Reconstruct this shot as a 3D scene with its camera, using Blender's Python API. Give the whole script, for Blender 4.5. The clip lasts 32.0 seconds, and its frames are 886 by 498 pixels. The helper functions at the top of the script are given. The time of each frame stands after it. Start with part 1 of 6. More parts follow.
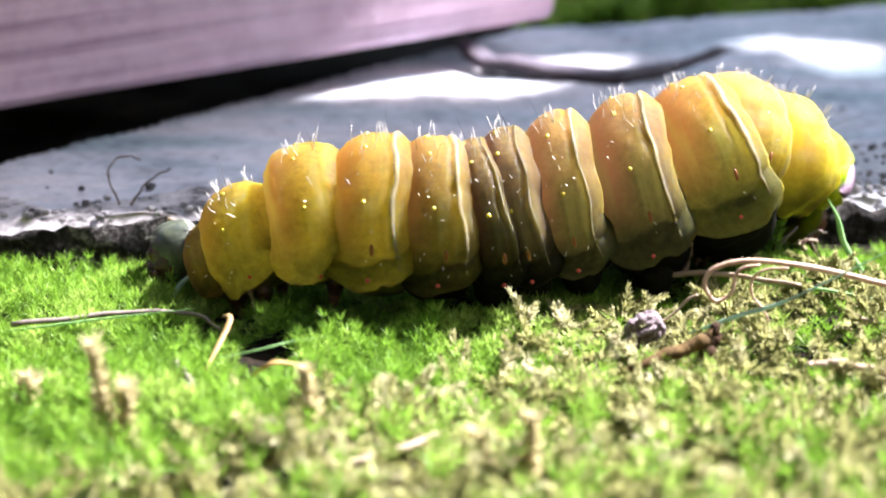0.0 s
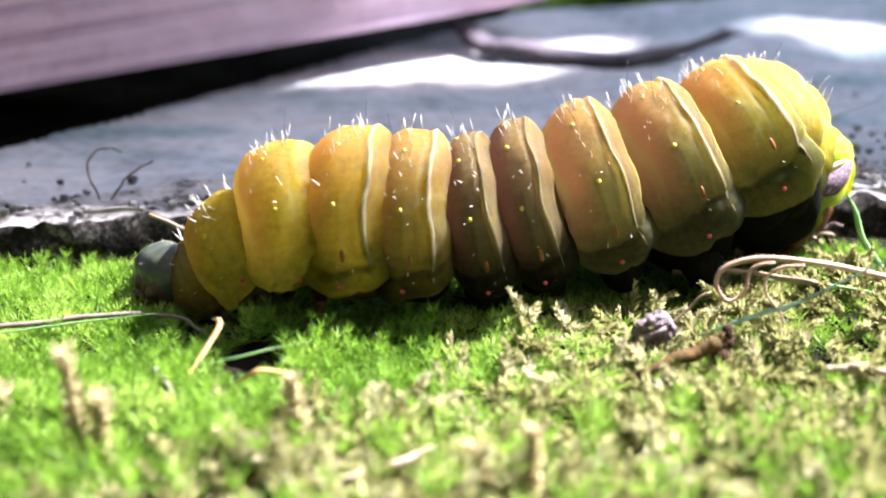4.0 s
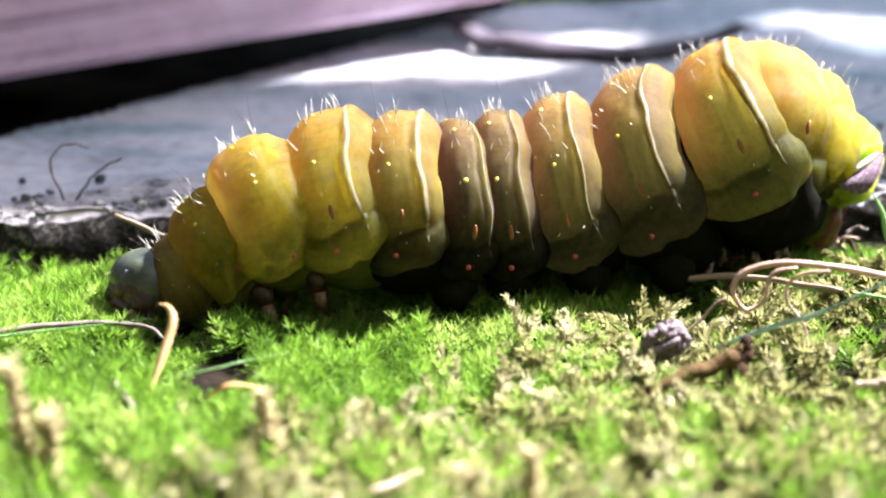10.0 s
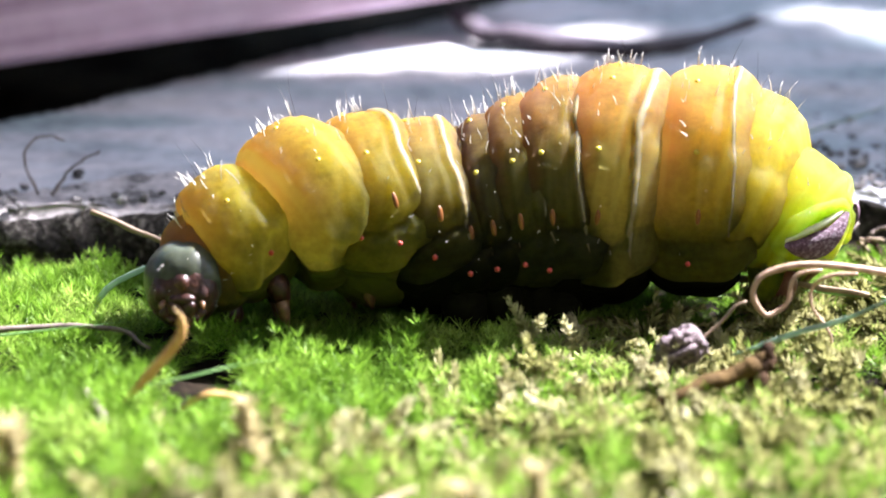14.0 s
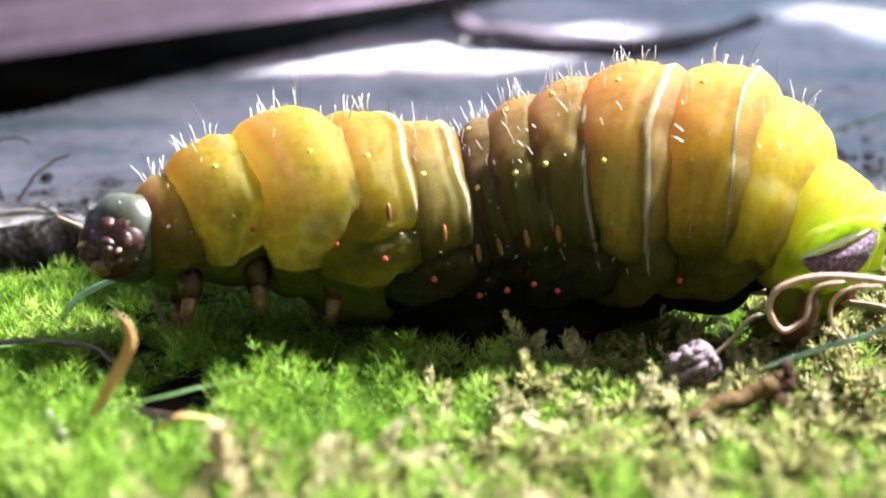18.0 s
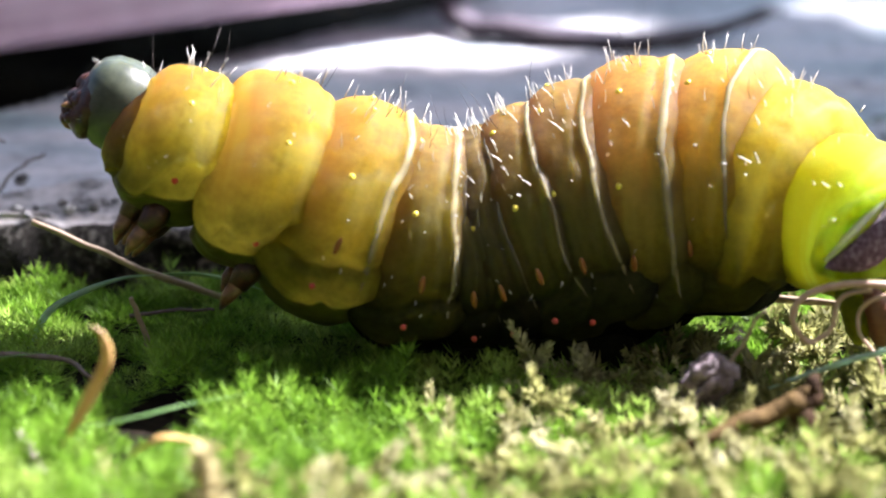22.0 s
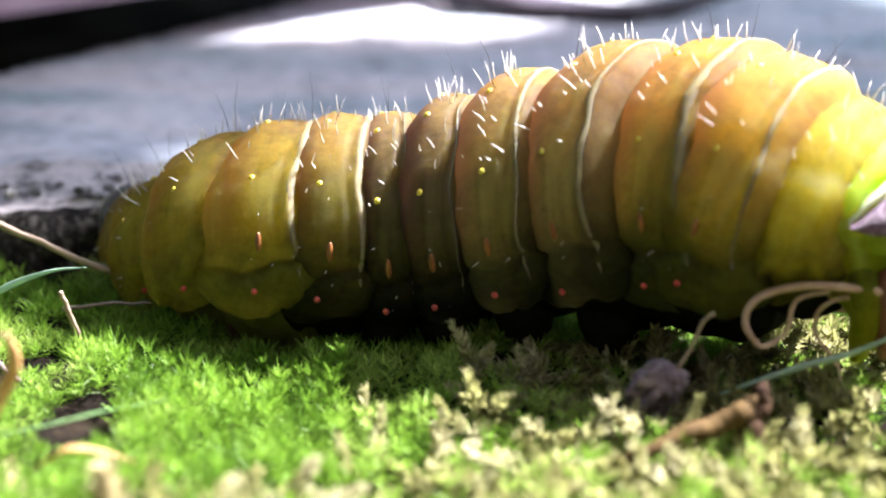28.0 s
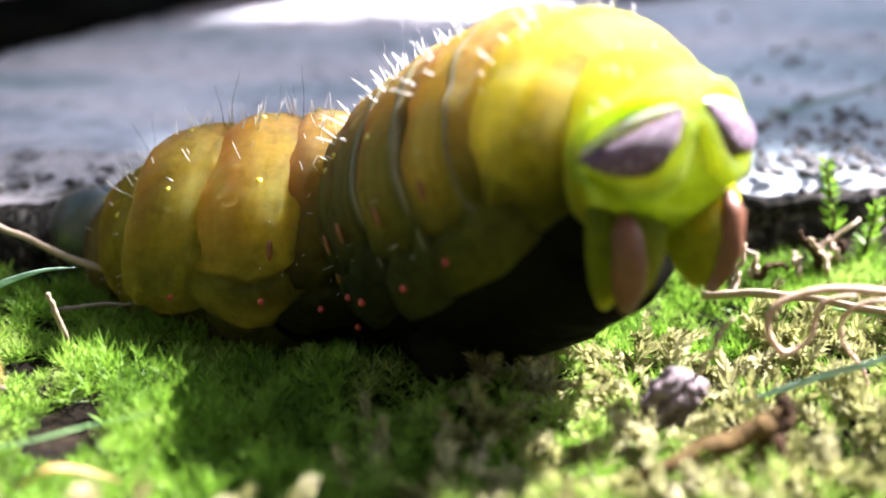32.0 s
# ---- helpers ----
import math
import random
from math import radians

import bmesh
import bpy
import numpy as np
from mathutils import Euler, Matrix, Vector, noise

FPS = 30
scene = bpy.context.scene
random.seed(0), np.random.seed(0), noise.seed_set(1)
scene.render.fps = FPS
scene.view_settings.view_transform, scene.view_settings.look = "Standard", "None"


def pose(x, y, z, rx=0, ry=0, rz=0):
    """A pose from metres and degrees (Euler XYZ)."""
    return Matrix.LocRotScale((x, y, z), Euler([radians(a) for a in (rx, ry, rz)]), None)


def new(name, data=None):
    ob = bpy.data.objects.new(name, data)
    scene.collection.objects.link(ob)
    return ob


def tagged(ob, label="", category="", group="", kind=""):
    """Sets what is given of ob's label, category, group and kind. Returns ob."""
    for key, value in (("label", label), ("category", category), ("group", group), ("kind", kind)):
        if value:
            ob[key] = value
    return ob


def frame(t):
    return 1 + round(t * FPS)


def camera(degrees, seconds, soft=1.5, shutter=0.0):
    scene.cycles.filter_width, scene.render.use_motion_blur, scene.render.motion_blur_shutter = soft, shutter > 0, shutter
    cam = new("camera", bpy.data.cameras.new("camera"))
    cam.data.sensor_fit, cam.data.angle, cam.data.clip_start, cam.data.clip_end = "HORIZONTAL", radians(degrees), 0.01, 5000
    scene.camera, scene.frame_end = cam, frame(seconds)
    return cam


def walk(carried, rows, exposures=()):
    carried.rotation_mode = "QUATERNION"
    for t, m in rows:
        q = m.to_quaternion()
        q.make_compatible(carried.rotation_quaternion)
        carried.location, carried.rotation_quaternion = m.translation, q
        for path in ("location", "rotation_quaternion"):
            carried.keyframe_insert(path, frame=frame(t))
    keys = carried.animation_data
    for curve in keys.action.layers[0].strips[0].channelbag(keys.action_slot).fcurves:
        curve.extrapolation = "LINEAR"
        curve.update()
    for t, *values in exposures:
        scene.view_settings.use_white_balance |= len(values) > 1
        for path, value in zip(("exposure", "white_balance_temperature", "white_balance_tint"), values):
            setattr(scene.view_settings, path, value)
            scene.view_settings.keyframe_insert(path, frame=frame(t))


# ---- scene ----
MM = 0.001

# ---- camera ----
cam = camera(24, 32.0, soft=2.0)
walk(cam, [
    (0, pose(-0.00000, -0.18000, 0.06498, 71.994, 0.004, -0.001)),
    (3, pose(0.00064, -0.17221, 0.06395, 71.439, 0.275, 0.043)),
    (6, pose(0.00050, -0.16517, 0.06172, 71.422, 0.223, -0.076)),
    (9, pose(0.00128, -0.15812, 0.05921, 71.502, 0.283, 0.107)),
    (11, pose(0.00118, -0.15341, 0.05645, 72.012, 0.048, -0.087)),
    (13, pose(0.00123, -0.14808, 0.05459, 71.936, 0.022, 0.043)),
    (14.5, pose(0.00149, -0.14434, 0.05346, 72.010, -0.114, 0.111)),
    (16.5, pose(0.00165, -0.13943, 0.05226, 72.022, -0.158, 0.096)),
    (18, pose(0.00097, -0.13561, 0.05083, 72.166, -0.264, -0.241)),
    (20, pose(0.00039, -0.13114, 0.04861, 72.606, -0.329, -0.604)),
    (21, pose(0.00025, -0.12876, 0.04838, 72.430, -0.318, -0.673)),
    (22, pose(0.00035, -0.12694, 0.04852, 72.129, -0.253, -0.551)),
    (23, pose(0.00052, -0.12564, 0.04852, 71.999, -0.175, -0.370)),
    (24, pose(0.00047, -0.12411, 0.04841, 71.850, -0.131, -0.264)),
    (25, pose(0.00007, -0.12285, 0.04785, 71.783, -0.083, -0.318)),
    (25.5, pose(-0.00012, -0.12219, 0.04773, 71.738, -0.077, -0.335)),
    (27.5, pose(0.00400, -0.12177, 0.04942, 70.856, -0.277, -0.023)),
    (28, pose(0.00637, -0.12038, 0.04951, 70.648, -0.178, 0.567)),
    (28.5, pose(0.00743, -0.11887, 0.05004, 70.157, -0.179, 0.837)),
    (29, pose(0.00757, -0.11802, 0.05026, 69.876, -0.085, 0.907)),
    (30, pose(0.00758, -0.11633, 0.05024, 69.561, -0.046, 1.053)),
    (31, pose(0.00734, -0.11482, 0.05014, 69.373, 0.031, 1.052)),
    (32, pose(0.00690, -0.11373, 0.04950, 69.592, 0.083, 0.937)),
], exposures=((0, 2.98), (9, 2.95), (14.5, 2.90), (22, 2.84), (24, 2.86), (25, 2.74), (28, 3.06), (30, 3.02), (31, 2.88), (32, 3.12)))
caterpillar = new("caterpillar")
caterpillar.empty_display_size = 0.005
cam.data.dof.use_dof = True
cam.data.dof.focus_object = caterpillar
cam.data.dof.aperture_fstop = 28

# ---- light ----
SUN_TO = Vector((0.68, 0.43, 0.90)).normalized()
world = bpy.data.worlds.new("world")
scene.world = world
world.use_nodes = True
wn = world.node_tree
sky = wn.nodes.new("ShaderNodeTexSky")
sky.sky_type = "NISHITA"
sky.sun_disc = False
sky.sun_elevation = math.asin(SUN_TO.z)
sky.sun_rotation = math.atan2(SUN_TO.x, SUN_TO.y)
wn.links.new(sky.outputs[0], wn.nodes["Background"].inputs[0])
wn.nodes["Background"].inputs[1].default_value = 0.037
sun_data = bpy.data.lights.new("sun", "SUN")
sun_data.energy, sun_data.angle, sun_data.color = 5.4, radians(0.55), (0.965, 0.91, 1.0)
sun = new("sun", sun_data)
sun.rotation_euler = (-SUN_TO).to_track_quat("-Z", "Y").to_euler()


# ---- materials ----
def material(name, rough=0.6, sss=0.0, radius=(1, 1, 1), scale=0.003, coat=0.0, spec=0.5):
    """A node material; returns it with its tree, its shader and object coordinates."""
    m = bpy.data.materials.new(name)
    m.use_nodes = True
    t = m.node_tree
    b = t.nodes["Principled BSDF"]
    b.inputs["Roughness"].default_value = rough
    b.inputs["Specular IOR Level"].default_value = spec
    if sss:
        b.inputs["Subsurface Weight"].default_value = sss
        b.inputs["Subsurface Radius"].default_value = radius
        b.inputs["Subsurface Scale"].default_value = scale
    if coat:
        b.inputs["Coat Weight"].default_value = coat
        b.inputs["Coat Roughness"].default_value = 0.25
    co = t.nodes.new("ShaderNodeTexCoord")
    return m, t, b, co.outputs["Object"]


def noise_tex(t, co, scale, detail=4.0, rough=0.55):
    n = t.nodes.new("ShaderNodeTexNoise")
    n.inputs["Scale"].default_value, n.inputs["Detail"].default_value, n.inputs["Roughness"].default_value = scale, detail, rough
    t.links.new(co, n.inputs["Vector"])
    return n.outputs["Fac"]


def ramp(t, fac, stops):
    r = t.nodes.new("ShaderNodeValToRGB")
    e = r.color_ramp.elements
    while len(e) < len(stops):
        e.new(0.5)
    for k, (at, c) in zip(e, stops):
        k.position, k.color = at, (*c, 1)
    t.links.new(fac, r.inputs["Fac"])
    return r.outputs["Color"]


def mix(t, fac, a, b, how="MIX"):
    n = t.nodes.new("ShaderNodeMix")
    n.data_type, n.blend_type = "RGBA", how
    for k, v in ((0, fac), (6, a), (7, b)):
        if isinstance(v, (int, float)):
            n.inputs[k].default_value = v
        elif isinstance(v, tuple):
            n.inputs[k].default_value = (*v, 1)
        else:
            t.links.new(v, n.inputs[k])
    return n.outputs[2]


def bump(t, b, height, strength, distance):
    n = t.nodes.new("ShaderNodeBump")
    n.inputs["Strength"].default_value, n.inputs["Distance"].default_value = strength, distance
    t.links.new(height, n.inputs["Height"])
    t.links.new(n.outputs["Normal"], b.inputs["Normal"])


def mottled(name, stops, scale, rough=0.7, bump_mm=0.1, fine=4.0, spec=0.4, sss=0.0, transmit=0.0, random_tint=0.0):
    """A surface with colours mottled at two scales and a fine relief."""
    m, t, b, co = material(name, rough, sss, (1.0, 0.8, 0.3), 0.002, spec=spec)
    n1, n2 = noise_tex(t, co, scale), noise_tex(t, co, scale * fine, 6.0, 0.65)
    c = ramp(t, mix(t, 0.45, n1, n2), stops)
    if random_tint:
        g = t.nodes.new("ShaderNodeNewGeometry")
        hs = t.nodes.new("ShaderNodeHueSaturation")
        mr = t.nodes.new("ShaderNodeMapRange")
        mr.inputs[3].default_value, mr.inputs[4].default_value = 1 - random_tint, 1 + random_tint
        t.links.new(g.outputs["Random Per Island"], mr.inputs[0])
        t.links.new(mr.outputs[0], hs.inputs["Value"])
        t.links.new(c, hs.inputs["Color"])
        c = hs.outputs[0]
    t.links.new(c, b.inputs["Base Color"])
    bump(t, b, n2, 0.6, bump_mm * MM)
    if transmit:
        tr = t.nodes.new("ShaderNodeBsdfTranslucent")
        mx = t.nodes.new("ShaderNodeMixShader")
        mx.inputs[0].default_value = transmit
        t.links.new(c, tr.inputs[0])
        t.links.new(b.outputs[0], mx.inputs[1])
        t.links.new(tr.outputs[0], mx.inputs[2])
        t.links.new(mx.outputs[0], t.nodes["Material Output"].inputs["Surface"])
    return m


def skin(name, dorsal, side, belly, size, half, front, streaks=(0.80, 0.74, 0.25), low=0.42, reach=(0.16, 0.50), depth=12.0, glow=0.5, fold=(0.30, 0.25, 0.10)):
    """Moist translucent skin: pale back, green-yellow sides, olive belly darkened with painted shade, amber towards the
    front edge.
    """
    m, t, b, co = material(name, 0.5, 1.0, (1.0, 0.82, 0.20), depth * MM, spec=0.05)
    sep = t.nodes.new("ShaderNodeSeparateXYZ")
    t.links.new(co, sep.inputs[0])

    def graded(axis, reach, jitter, scale):
        mr = t.nodes.new("ShaderNodeMapRange")
        mr.inputs[1].default_value, mr.inputs[2].default_value = -reach, reach
        t.links.new(sep.outputs[axis], mr.inputs[0])
        add = t.nodes.new("ShaderNodeMath")
        add.operation = "MULTIPLY_ADD"
        add.inputs[1].default_value = jitter
        t.links.new(noise_tex(t, co, scale, 3.0), add.inputs[0])
        off = t.nodes.new("ShaderNodeMath")
        off.operation = "SUBTRACT"
        off.inputs[1].default_value = jitter / 2
        t.links.new(mr.outputs[0], off.inputs[0])
        t.links.new(off.outputs[0], add.inputs[2])
        return add.outputs[0]
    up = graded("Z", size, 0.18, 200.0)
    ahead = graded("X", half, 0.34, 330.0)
    # dark belly tones hold the lower flank's shade on top of its olive
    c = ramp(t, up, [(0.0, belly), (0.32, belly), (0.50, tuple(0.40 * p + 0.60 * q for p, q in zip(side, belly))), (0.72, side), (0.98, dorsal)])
    fine = noise_tex(t, co, 1500.0, 5.0, 0.7)
    c = mix(t, 0.45, c, ramp(t, fine, [(0.35, (0.30, 0.26, 0.08)), (0.65, (0.75, 0.70, 0.28))]), "SOFT_LIGHT")
    c = mix(t, 1.0, c, ramp(t, noise_tex(t, co, 240.0, 4.0, 0.6), [(0.34, (0.74, 0.76, 0.80)), (0.52, (1.0, 1.0, 1.0)), (0.68, (1.20, 1.16, 1.05))]), "MULTIPLY")
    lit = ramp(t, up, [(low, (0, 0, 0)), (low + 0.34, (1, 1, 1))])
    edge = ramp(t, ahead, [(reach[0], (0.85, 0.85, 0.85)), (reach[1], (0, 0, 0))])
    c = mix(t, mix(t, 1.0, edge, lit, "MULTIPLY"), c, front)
    mp = t.nodes.new("ShaderNodeMapping")
    mp.inputs["Scale"].default_value = (1.0, 0.10, 0.10)
    t.links.new(co, mp.inputs["Vector"])
    streak = noise_tex(t, mp.outputs[0], 800.0, 2.0, 0.5)
    c = mix(t, mix(t, 1.0, ramp(t, streak, [(0.52, (0, 0, 0)), (0.70, (0.55, 0.55, 0.55))]), lit, "MULTIPLY"), c, streaks)
    # reddish joint skin behind the pale fold, fading down the flank
    rear = ramp(t, graded("X", half, 0.10, 260.0), [(0.80, (0, 0, 0)), (0.88, (0.32, 0.32, 0.32)), (1.0, (0.32, 0.32, 0.32))])
    c = mix(t, mix(t, 1.0, rear, ramp(t, up, [(0.42, (0, 0, 0)), (0.70, (1, 1, 1))]), "MULTIPLY"), c, fold)
    t.links.new(c, b.inputs["Base Color"])
    bump(t, b, mix(t, 0.30, mix(t, 0.45, mix(t, 0.5, noise_tex(t, co, 330.0, 3.0), noise_tex(t, co, 800.0, 3.0)), streak), fine), 0.7, 0.45 * MM)
    # light that passes through the jelly-like body
    tr = t.nodes.new("ShaderNodeBsdfTranslucent")
    mx = t.nodes.new("ShaderNodeMixShader")
    mx.inputs[0].default_value = glow
    t.links.new(mix(t, 1.0, c, (3.0, 3.25, 4.8), "MULTIPLY"), tr.inputs[0])
    t.links.new(b.outputs[0], mx.inputs[1])
    t.links.new(tr.outputs[0], mx.inputs[2])
    t.links.new(mx.outputs[0], t.nodes["Material Output"].inputs["Surface"])
    return m


M = {}
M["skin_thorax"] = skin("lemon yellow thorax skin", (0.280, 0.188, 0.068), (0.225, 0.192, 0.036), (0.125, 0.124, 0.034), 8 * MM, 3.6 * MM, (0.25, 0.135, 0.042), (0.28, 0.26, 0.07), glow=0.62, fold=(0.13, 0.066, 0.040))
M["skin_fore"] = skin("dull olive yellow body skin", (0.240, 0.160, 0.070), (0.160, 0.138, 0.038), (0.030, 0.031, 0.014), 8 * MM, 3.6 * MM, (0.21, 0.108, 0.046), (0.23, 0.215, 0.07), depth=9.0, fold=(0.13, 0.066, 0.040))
# own brownish tone, deepened by the shade the contracted rings cast on themselves
M["skin_mid"] = skin("brownish olive abdomen skin with painted shade", (0.165, 0.118, 0.068), (0.070, 0.063, 0.034), (0.009, 0.010, 0.007), 8 * MM, 2.6 * MM, (0.150, 0.068, 0.042), (0.15, 0.135, 0.055), depth=4.0, glow=0.48, fold=(0.13, 0.070, 0.042))
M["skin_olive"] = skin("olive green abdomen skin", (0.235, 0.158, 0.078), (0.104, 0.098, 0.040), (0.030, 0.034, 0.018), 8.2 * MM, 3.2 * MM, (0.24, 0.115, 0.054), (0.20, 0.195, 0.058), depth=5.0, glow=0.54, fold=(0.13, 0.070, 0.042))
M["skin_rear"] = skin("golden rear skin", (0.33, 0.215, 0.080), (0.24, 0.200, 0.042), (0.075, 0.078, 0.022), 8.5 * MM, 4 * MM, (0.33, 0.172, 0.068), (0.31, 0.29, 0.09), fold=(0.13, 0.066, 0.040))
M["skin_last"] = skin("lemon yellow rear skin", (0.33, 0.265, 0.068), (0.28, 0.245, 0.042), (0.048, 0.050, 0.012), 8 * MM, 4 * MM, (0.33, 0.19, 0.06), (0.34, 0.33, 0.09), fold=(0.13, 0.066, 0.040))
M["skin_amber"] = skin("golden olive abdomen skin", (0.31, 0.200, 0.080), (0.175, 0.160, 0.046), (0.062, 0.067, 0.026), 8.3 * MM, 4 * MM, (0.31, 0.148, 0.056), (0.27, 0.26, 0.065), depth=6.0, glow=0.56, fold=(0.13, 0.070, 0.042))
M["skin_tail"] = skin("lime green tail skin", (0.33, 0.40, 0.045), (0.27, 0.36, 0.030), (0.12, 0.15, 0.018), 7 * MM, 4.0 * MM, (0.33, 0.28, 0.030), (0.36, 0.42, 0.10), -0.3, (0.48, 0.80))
M["skin_clasper"] = skin("lime yellow clasper skin", (0.27, 0.29, 0.034), (0.24, 0.26, 0.030), (0.13, 0.15, 0.022), 7 * MM, 20 * MM, (0.27, 0.29, 0.034), (0.33, 0.33, 0.09))
M["collar"] = skin("peach brown collar skin", (0.21, 0.145, 0.060), (0.19, 0.145, 0.046), (0.10, 0.085, 0.028), 5 * MM, 2.4 * MM, (0.25, 0.125, 0.060), (0.28, 0.23, 0.10))
M["belly_pale"] = mottled("olive yellow belly skin", [(0.3, (0.045, 0.042, 0.008)), (0.7, (0.085, 0.080, 0.014))], 300, 0.5, 0.1, spec=0.2)
# near-black stands for the shade under the body
M["belly_shade"] = mottled("blackish olive belly with painted shade", [(0.3, (0.002, 0.002, 0.0015)), (0.7, (0.007, 0.007, 0.003))], 300, 0.8, 0.1, spec=0.03)
M["head"] = mottled("sage green head shell", [(0.3, (0.022, 0.029, 0.019)), (0.7, (0.078, 0.090, 0.060))], 350, 0.3, 0.05, sss=0.4)
M["mouth"] = mottled("dark brown mouthparts", [(0.35, (0.010, 0.0045, 0.004)), (0.58, (0.050, 0.018, 0.012)), (0.78, (0.16, 0.07, 0.03))], 900, 0.28, 0.12)
M["leg"] = mottled("glossy brown leg", [(0.35, (0.06, 0.028, 0.016)), (0.75, (0.30, 0.16, 0.08))], 700, 0.3, 0.05, sss=0.3)
M["band"] = mottled("creamy pale fold", [(0.3, (0.20, 0.165, 0.08)), (0.7, (0.31, 0.265, 0.15))], 500, 0.5, 0.05, spec=0.12, sss=1.0, transmit=0.25)
M["yellow"] = mottled("bright yellow wart", [(0.3, (0.496, 0.372, 0.0248)), (0.7, (0.558, 0.484, 0.062))], 900, 0.35, 0.03)
M["red"] = mottled("coral red wart", [(0.3, (0.36, 0.0248, 0.0217)), (0.7, (0.465, 0.0868, 0.062))], 900, 0.3, 0.03)
M["spiracle"] = mottled("orange brown breathing pore", [(0.3, (0.09, 0.03, 0.008)), (0.7, (0.27, 0.10, 0.02))], 1200, 0.4, 0.03)
M["hair"] = mottled("white bristle", [(0.3, (0.72, 0.71, 0.64)), (0.7, (0.86, 0.84, 0.78))], 500, 0.4, 0.01, transmit=0.3)
M["dark_hair"] = mottled("dark bristle", [(0.3, (0.03, 0.025, 0.02)), (0.7, (0.06, 0.05, 0.04))], 500, 0.5, 0.01)
M["plate"] = mottled("purple brown anal plate", [(0.36, (0.045, 0.0175, 0.03)), (0.5, (0.1, 0.045, 0.075)), (0.62, (0.26, 0.2, 0.25))], 2200, 0.6, 0.5, 2.0)
M["rim"] = mottled("white plate rim with painted glint", [(0.3, (0.42, 0.50, 0.20)), (0.7, (0.70, 0.72, 0.56))], 600, 0.25, 0.05, sss=0.4)
M["pad"] = mottled("chestnut brown clasper pad", [(0.3, (0.06, 0.02, 0.01)), (0.7, (0.16, 0.06, 0.025))], 600, 0.45, 0.1)
# prolegs are dark olive, blackened further by the body's shade put into the colour
M["proleg"] = mottled("dark olive proleg skin with painted shade", [(0.3, (0.0035, 0.0035, 0.0021)), (0.7, (0.0126, 0.0126, 0.0056))], 400, 0.8, 0.1, spec=0.03)
M["moss"] = mottled("bright green moss leaf", [(0.30, (0.026, 0.074, 0.008)), (0.50, (0.165, 0.31, 0.030)), (0.72, (0.48, 0.59, 0.16))], 110, 0.5, 0.02, 2.5, 0.2, transmit=0.38, random_tint=0.40)
M["moss_dry"] = mottled("yellow green feather moss", [(0.30, (0.050, 0.054, 0.018)), (0.5, (0.265, 0.265, 0.095)), (0.72, (0.60, 0.55, 0.38))], 150, 0.6, 0.02, 3.0, 0.10, transmit=0.45, random_tint=0.40)
M["soil"] = mottled("dark mossy soil", [(0.3, (0.003, 0.0025, 0.002)), (0.5, (0.008, 0.006, 0.004)), (0.75, (0.030, 0.022, 0.013))], 260, 0.95, 0.9, 6.0, spec=0.05)


def layered(name, tints, grain, stops, scale, rough, bump_mm):
    """Weathered surface: a fine mottle tinted by long, soft stains along one axis."""
    m, t, b, co = material(name, rough, spec=0.3)
    fine = noise_tex(t, co, scale * 9, 6.0, 0.65)
    c = ramp(t, mix(t, 0.5, noise_tex(t, co, scale), fine), stops)
    mp = t.nodes.new("ShaderNodeMapping")
    mp.inputs["Scale"].default_value = grain
    t.links.new(co, mp.inputs["Vector"])
    c = mix(t, 1.0, c, ramp(t, noise_tex(t, mp.outputs[0], 1.0, 3.0, 0.6), tints), "MULTIPLY")
    t.links.new(c, b.inputs["Base Color"])
    bump(t, b, fine, 0.6, bump_mm * MM)
    return m


M["stone"] = layered("weathered grey stone", [(0.36, (0.66, 0.80, 0.80)), (0.47, (0.95, 1.0, 1.02)), (0.55, (1.12, 1.09, 1.08)), (0.66, (1.22, 1.11, 1.04))], (26, 95, 26),
                     [(0.32, (0.14, 0.15, 0.165)), (0.44, (0.34, 0.36, 0.385)), (0.54, (0.47, 0.49, 0.52)), (0.68, (0.60, 0.605, 0.63))], 60, 0.85, 0.5)
M["stone_side_gap"] = mottled("dark pitted stone edge and painted gap shade", [(0.42, (0.010, 0.009, 0.008)), (0.54, (0.045, 0.040, 0.036)), (0.64, (0.24, 0.22, 0.20))], 420, 0.95, 2.0, 4.0, 0.15)
M["stone_lip"] = mottled("pale gritty worn stone", [(0.38, (0.10, 0.095, 0.09)), (0.48, (0.42, 0.395, 0.385)), (0.66, (0.68, 0.63, 0.62))], 260, 0.9, 1.2, 4.0, 0.2)
M["board"] = layered("mauve stained timber", [(0.34, (0.62, 0.56, 0.60)), (0.47, (0.94, 0.93, 0.94)), (0.60, (1.12, 1.08, 1.10))], (14, 18, 420),
                     [(0.3, (0.42, 0.29, 0.36)), (0.5, (0.53, 0.39, 0.47)), (0.75, (0.64, 0.51, 0.59))], 40, 0.6, 0.3)


# ---- builders ----
def mesh(name, verts, faces, mat, parent=None, label="", smooth=True):
    me = bpy.data.meshes.new(name)
    me.from_pydata([tuple(v) for v in verts], [], faces)
    me.materials.append(mat)
    if smooth:
        me.polygons.foreach_set("use_smooth", [True] * len(me.polygons))
    me.update()
    ob = new(name, me)
    if parent:
        ob.parent = parent
    if label:
        ob["label"] = label
    return ob


def grid_faces(nu, nv, wrap=False, start=0):
    """Quads of a grid of nu rings with nv points each."""
    out = []
    for i in range(nu - 1):
        for j in range(nv if wrap else nv - 1):
            k = (j + 1) % nv
            out.append((start + i * nv + j, start + i * nv + k, start + (i + 1) * nv + k, start + (i + 1) * nv + j))
    return out


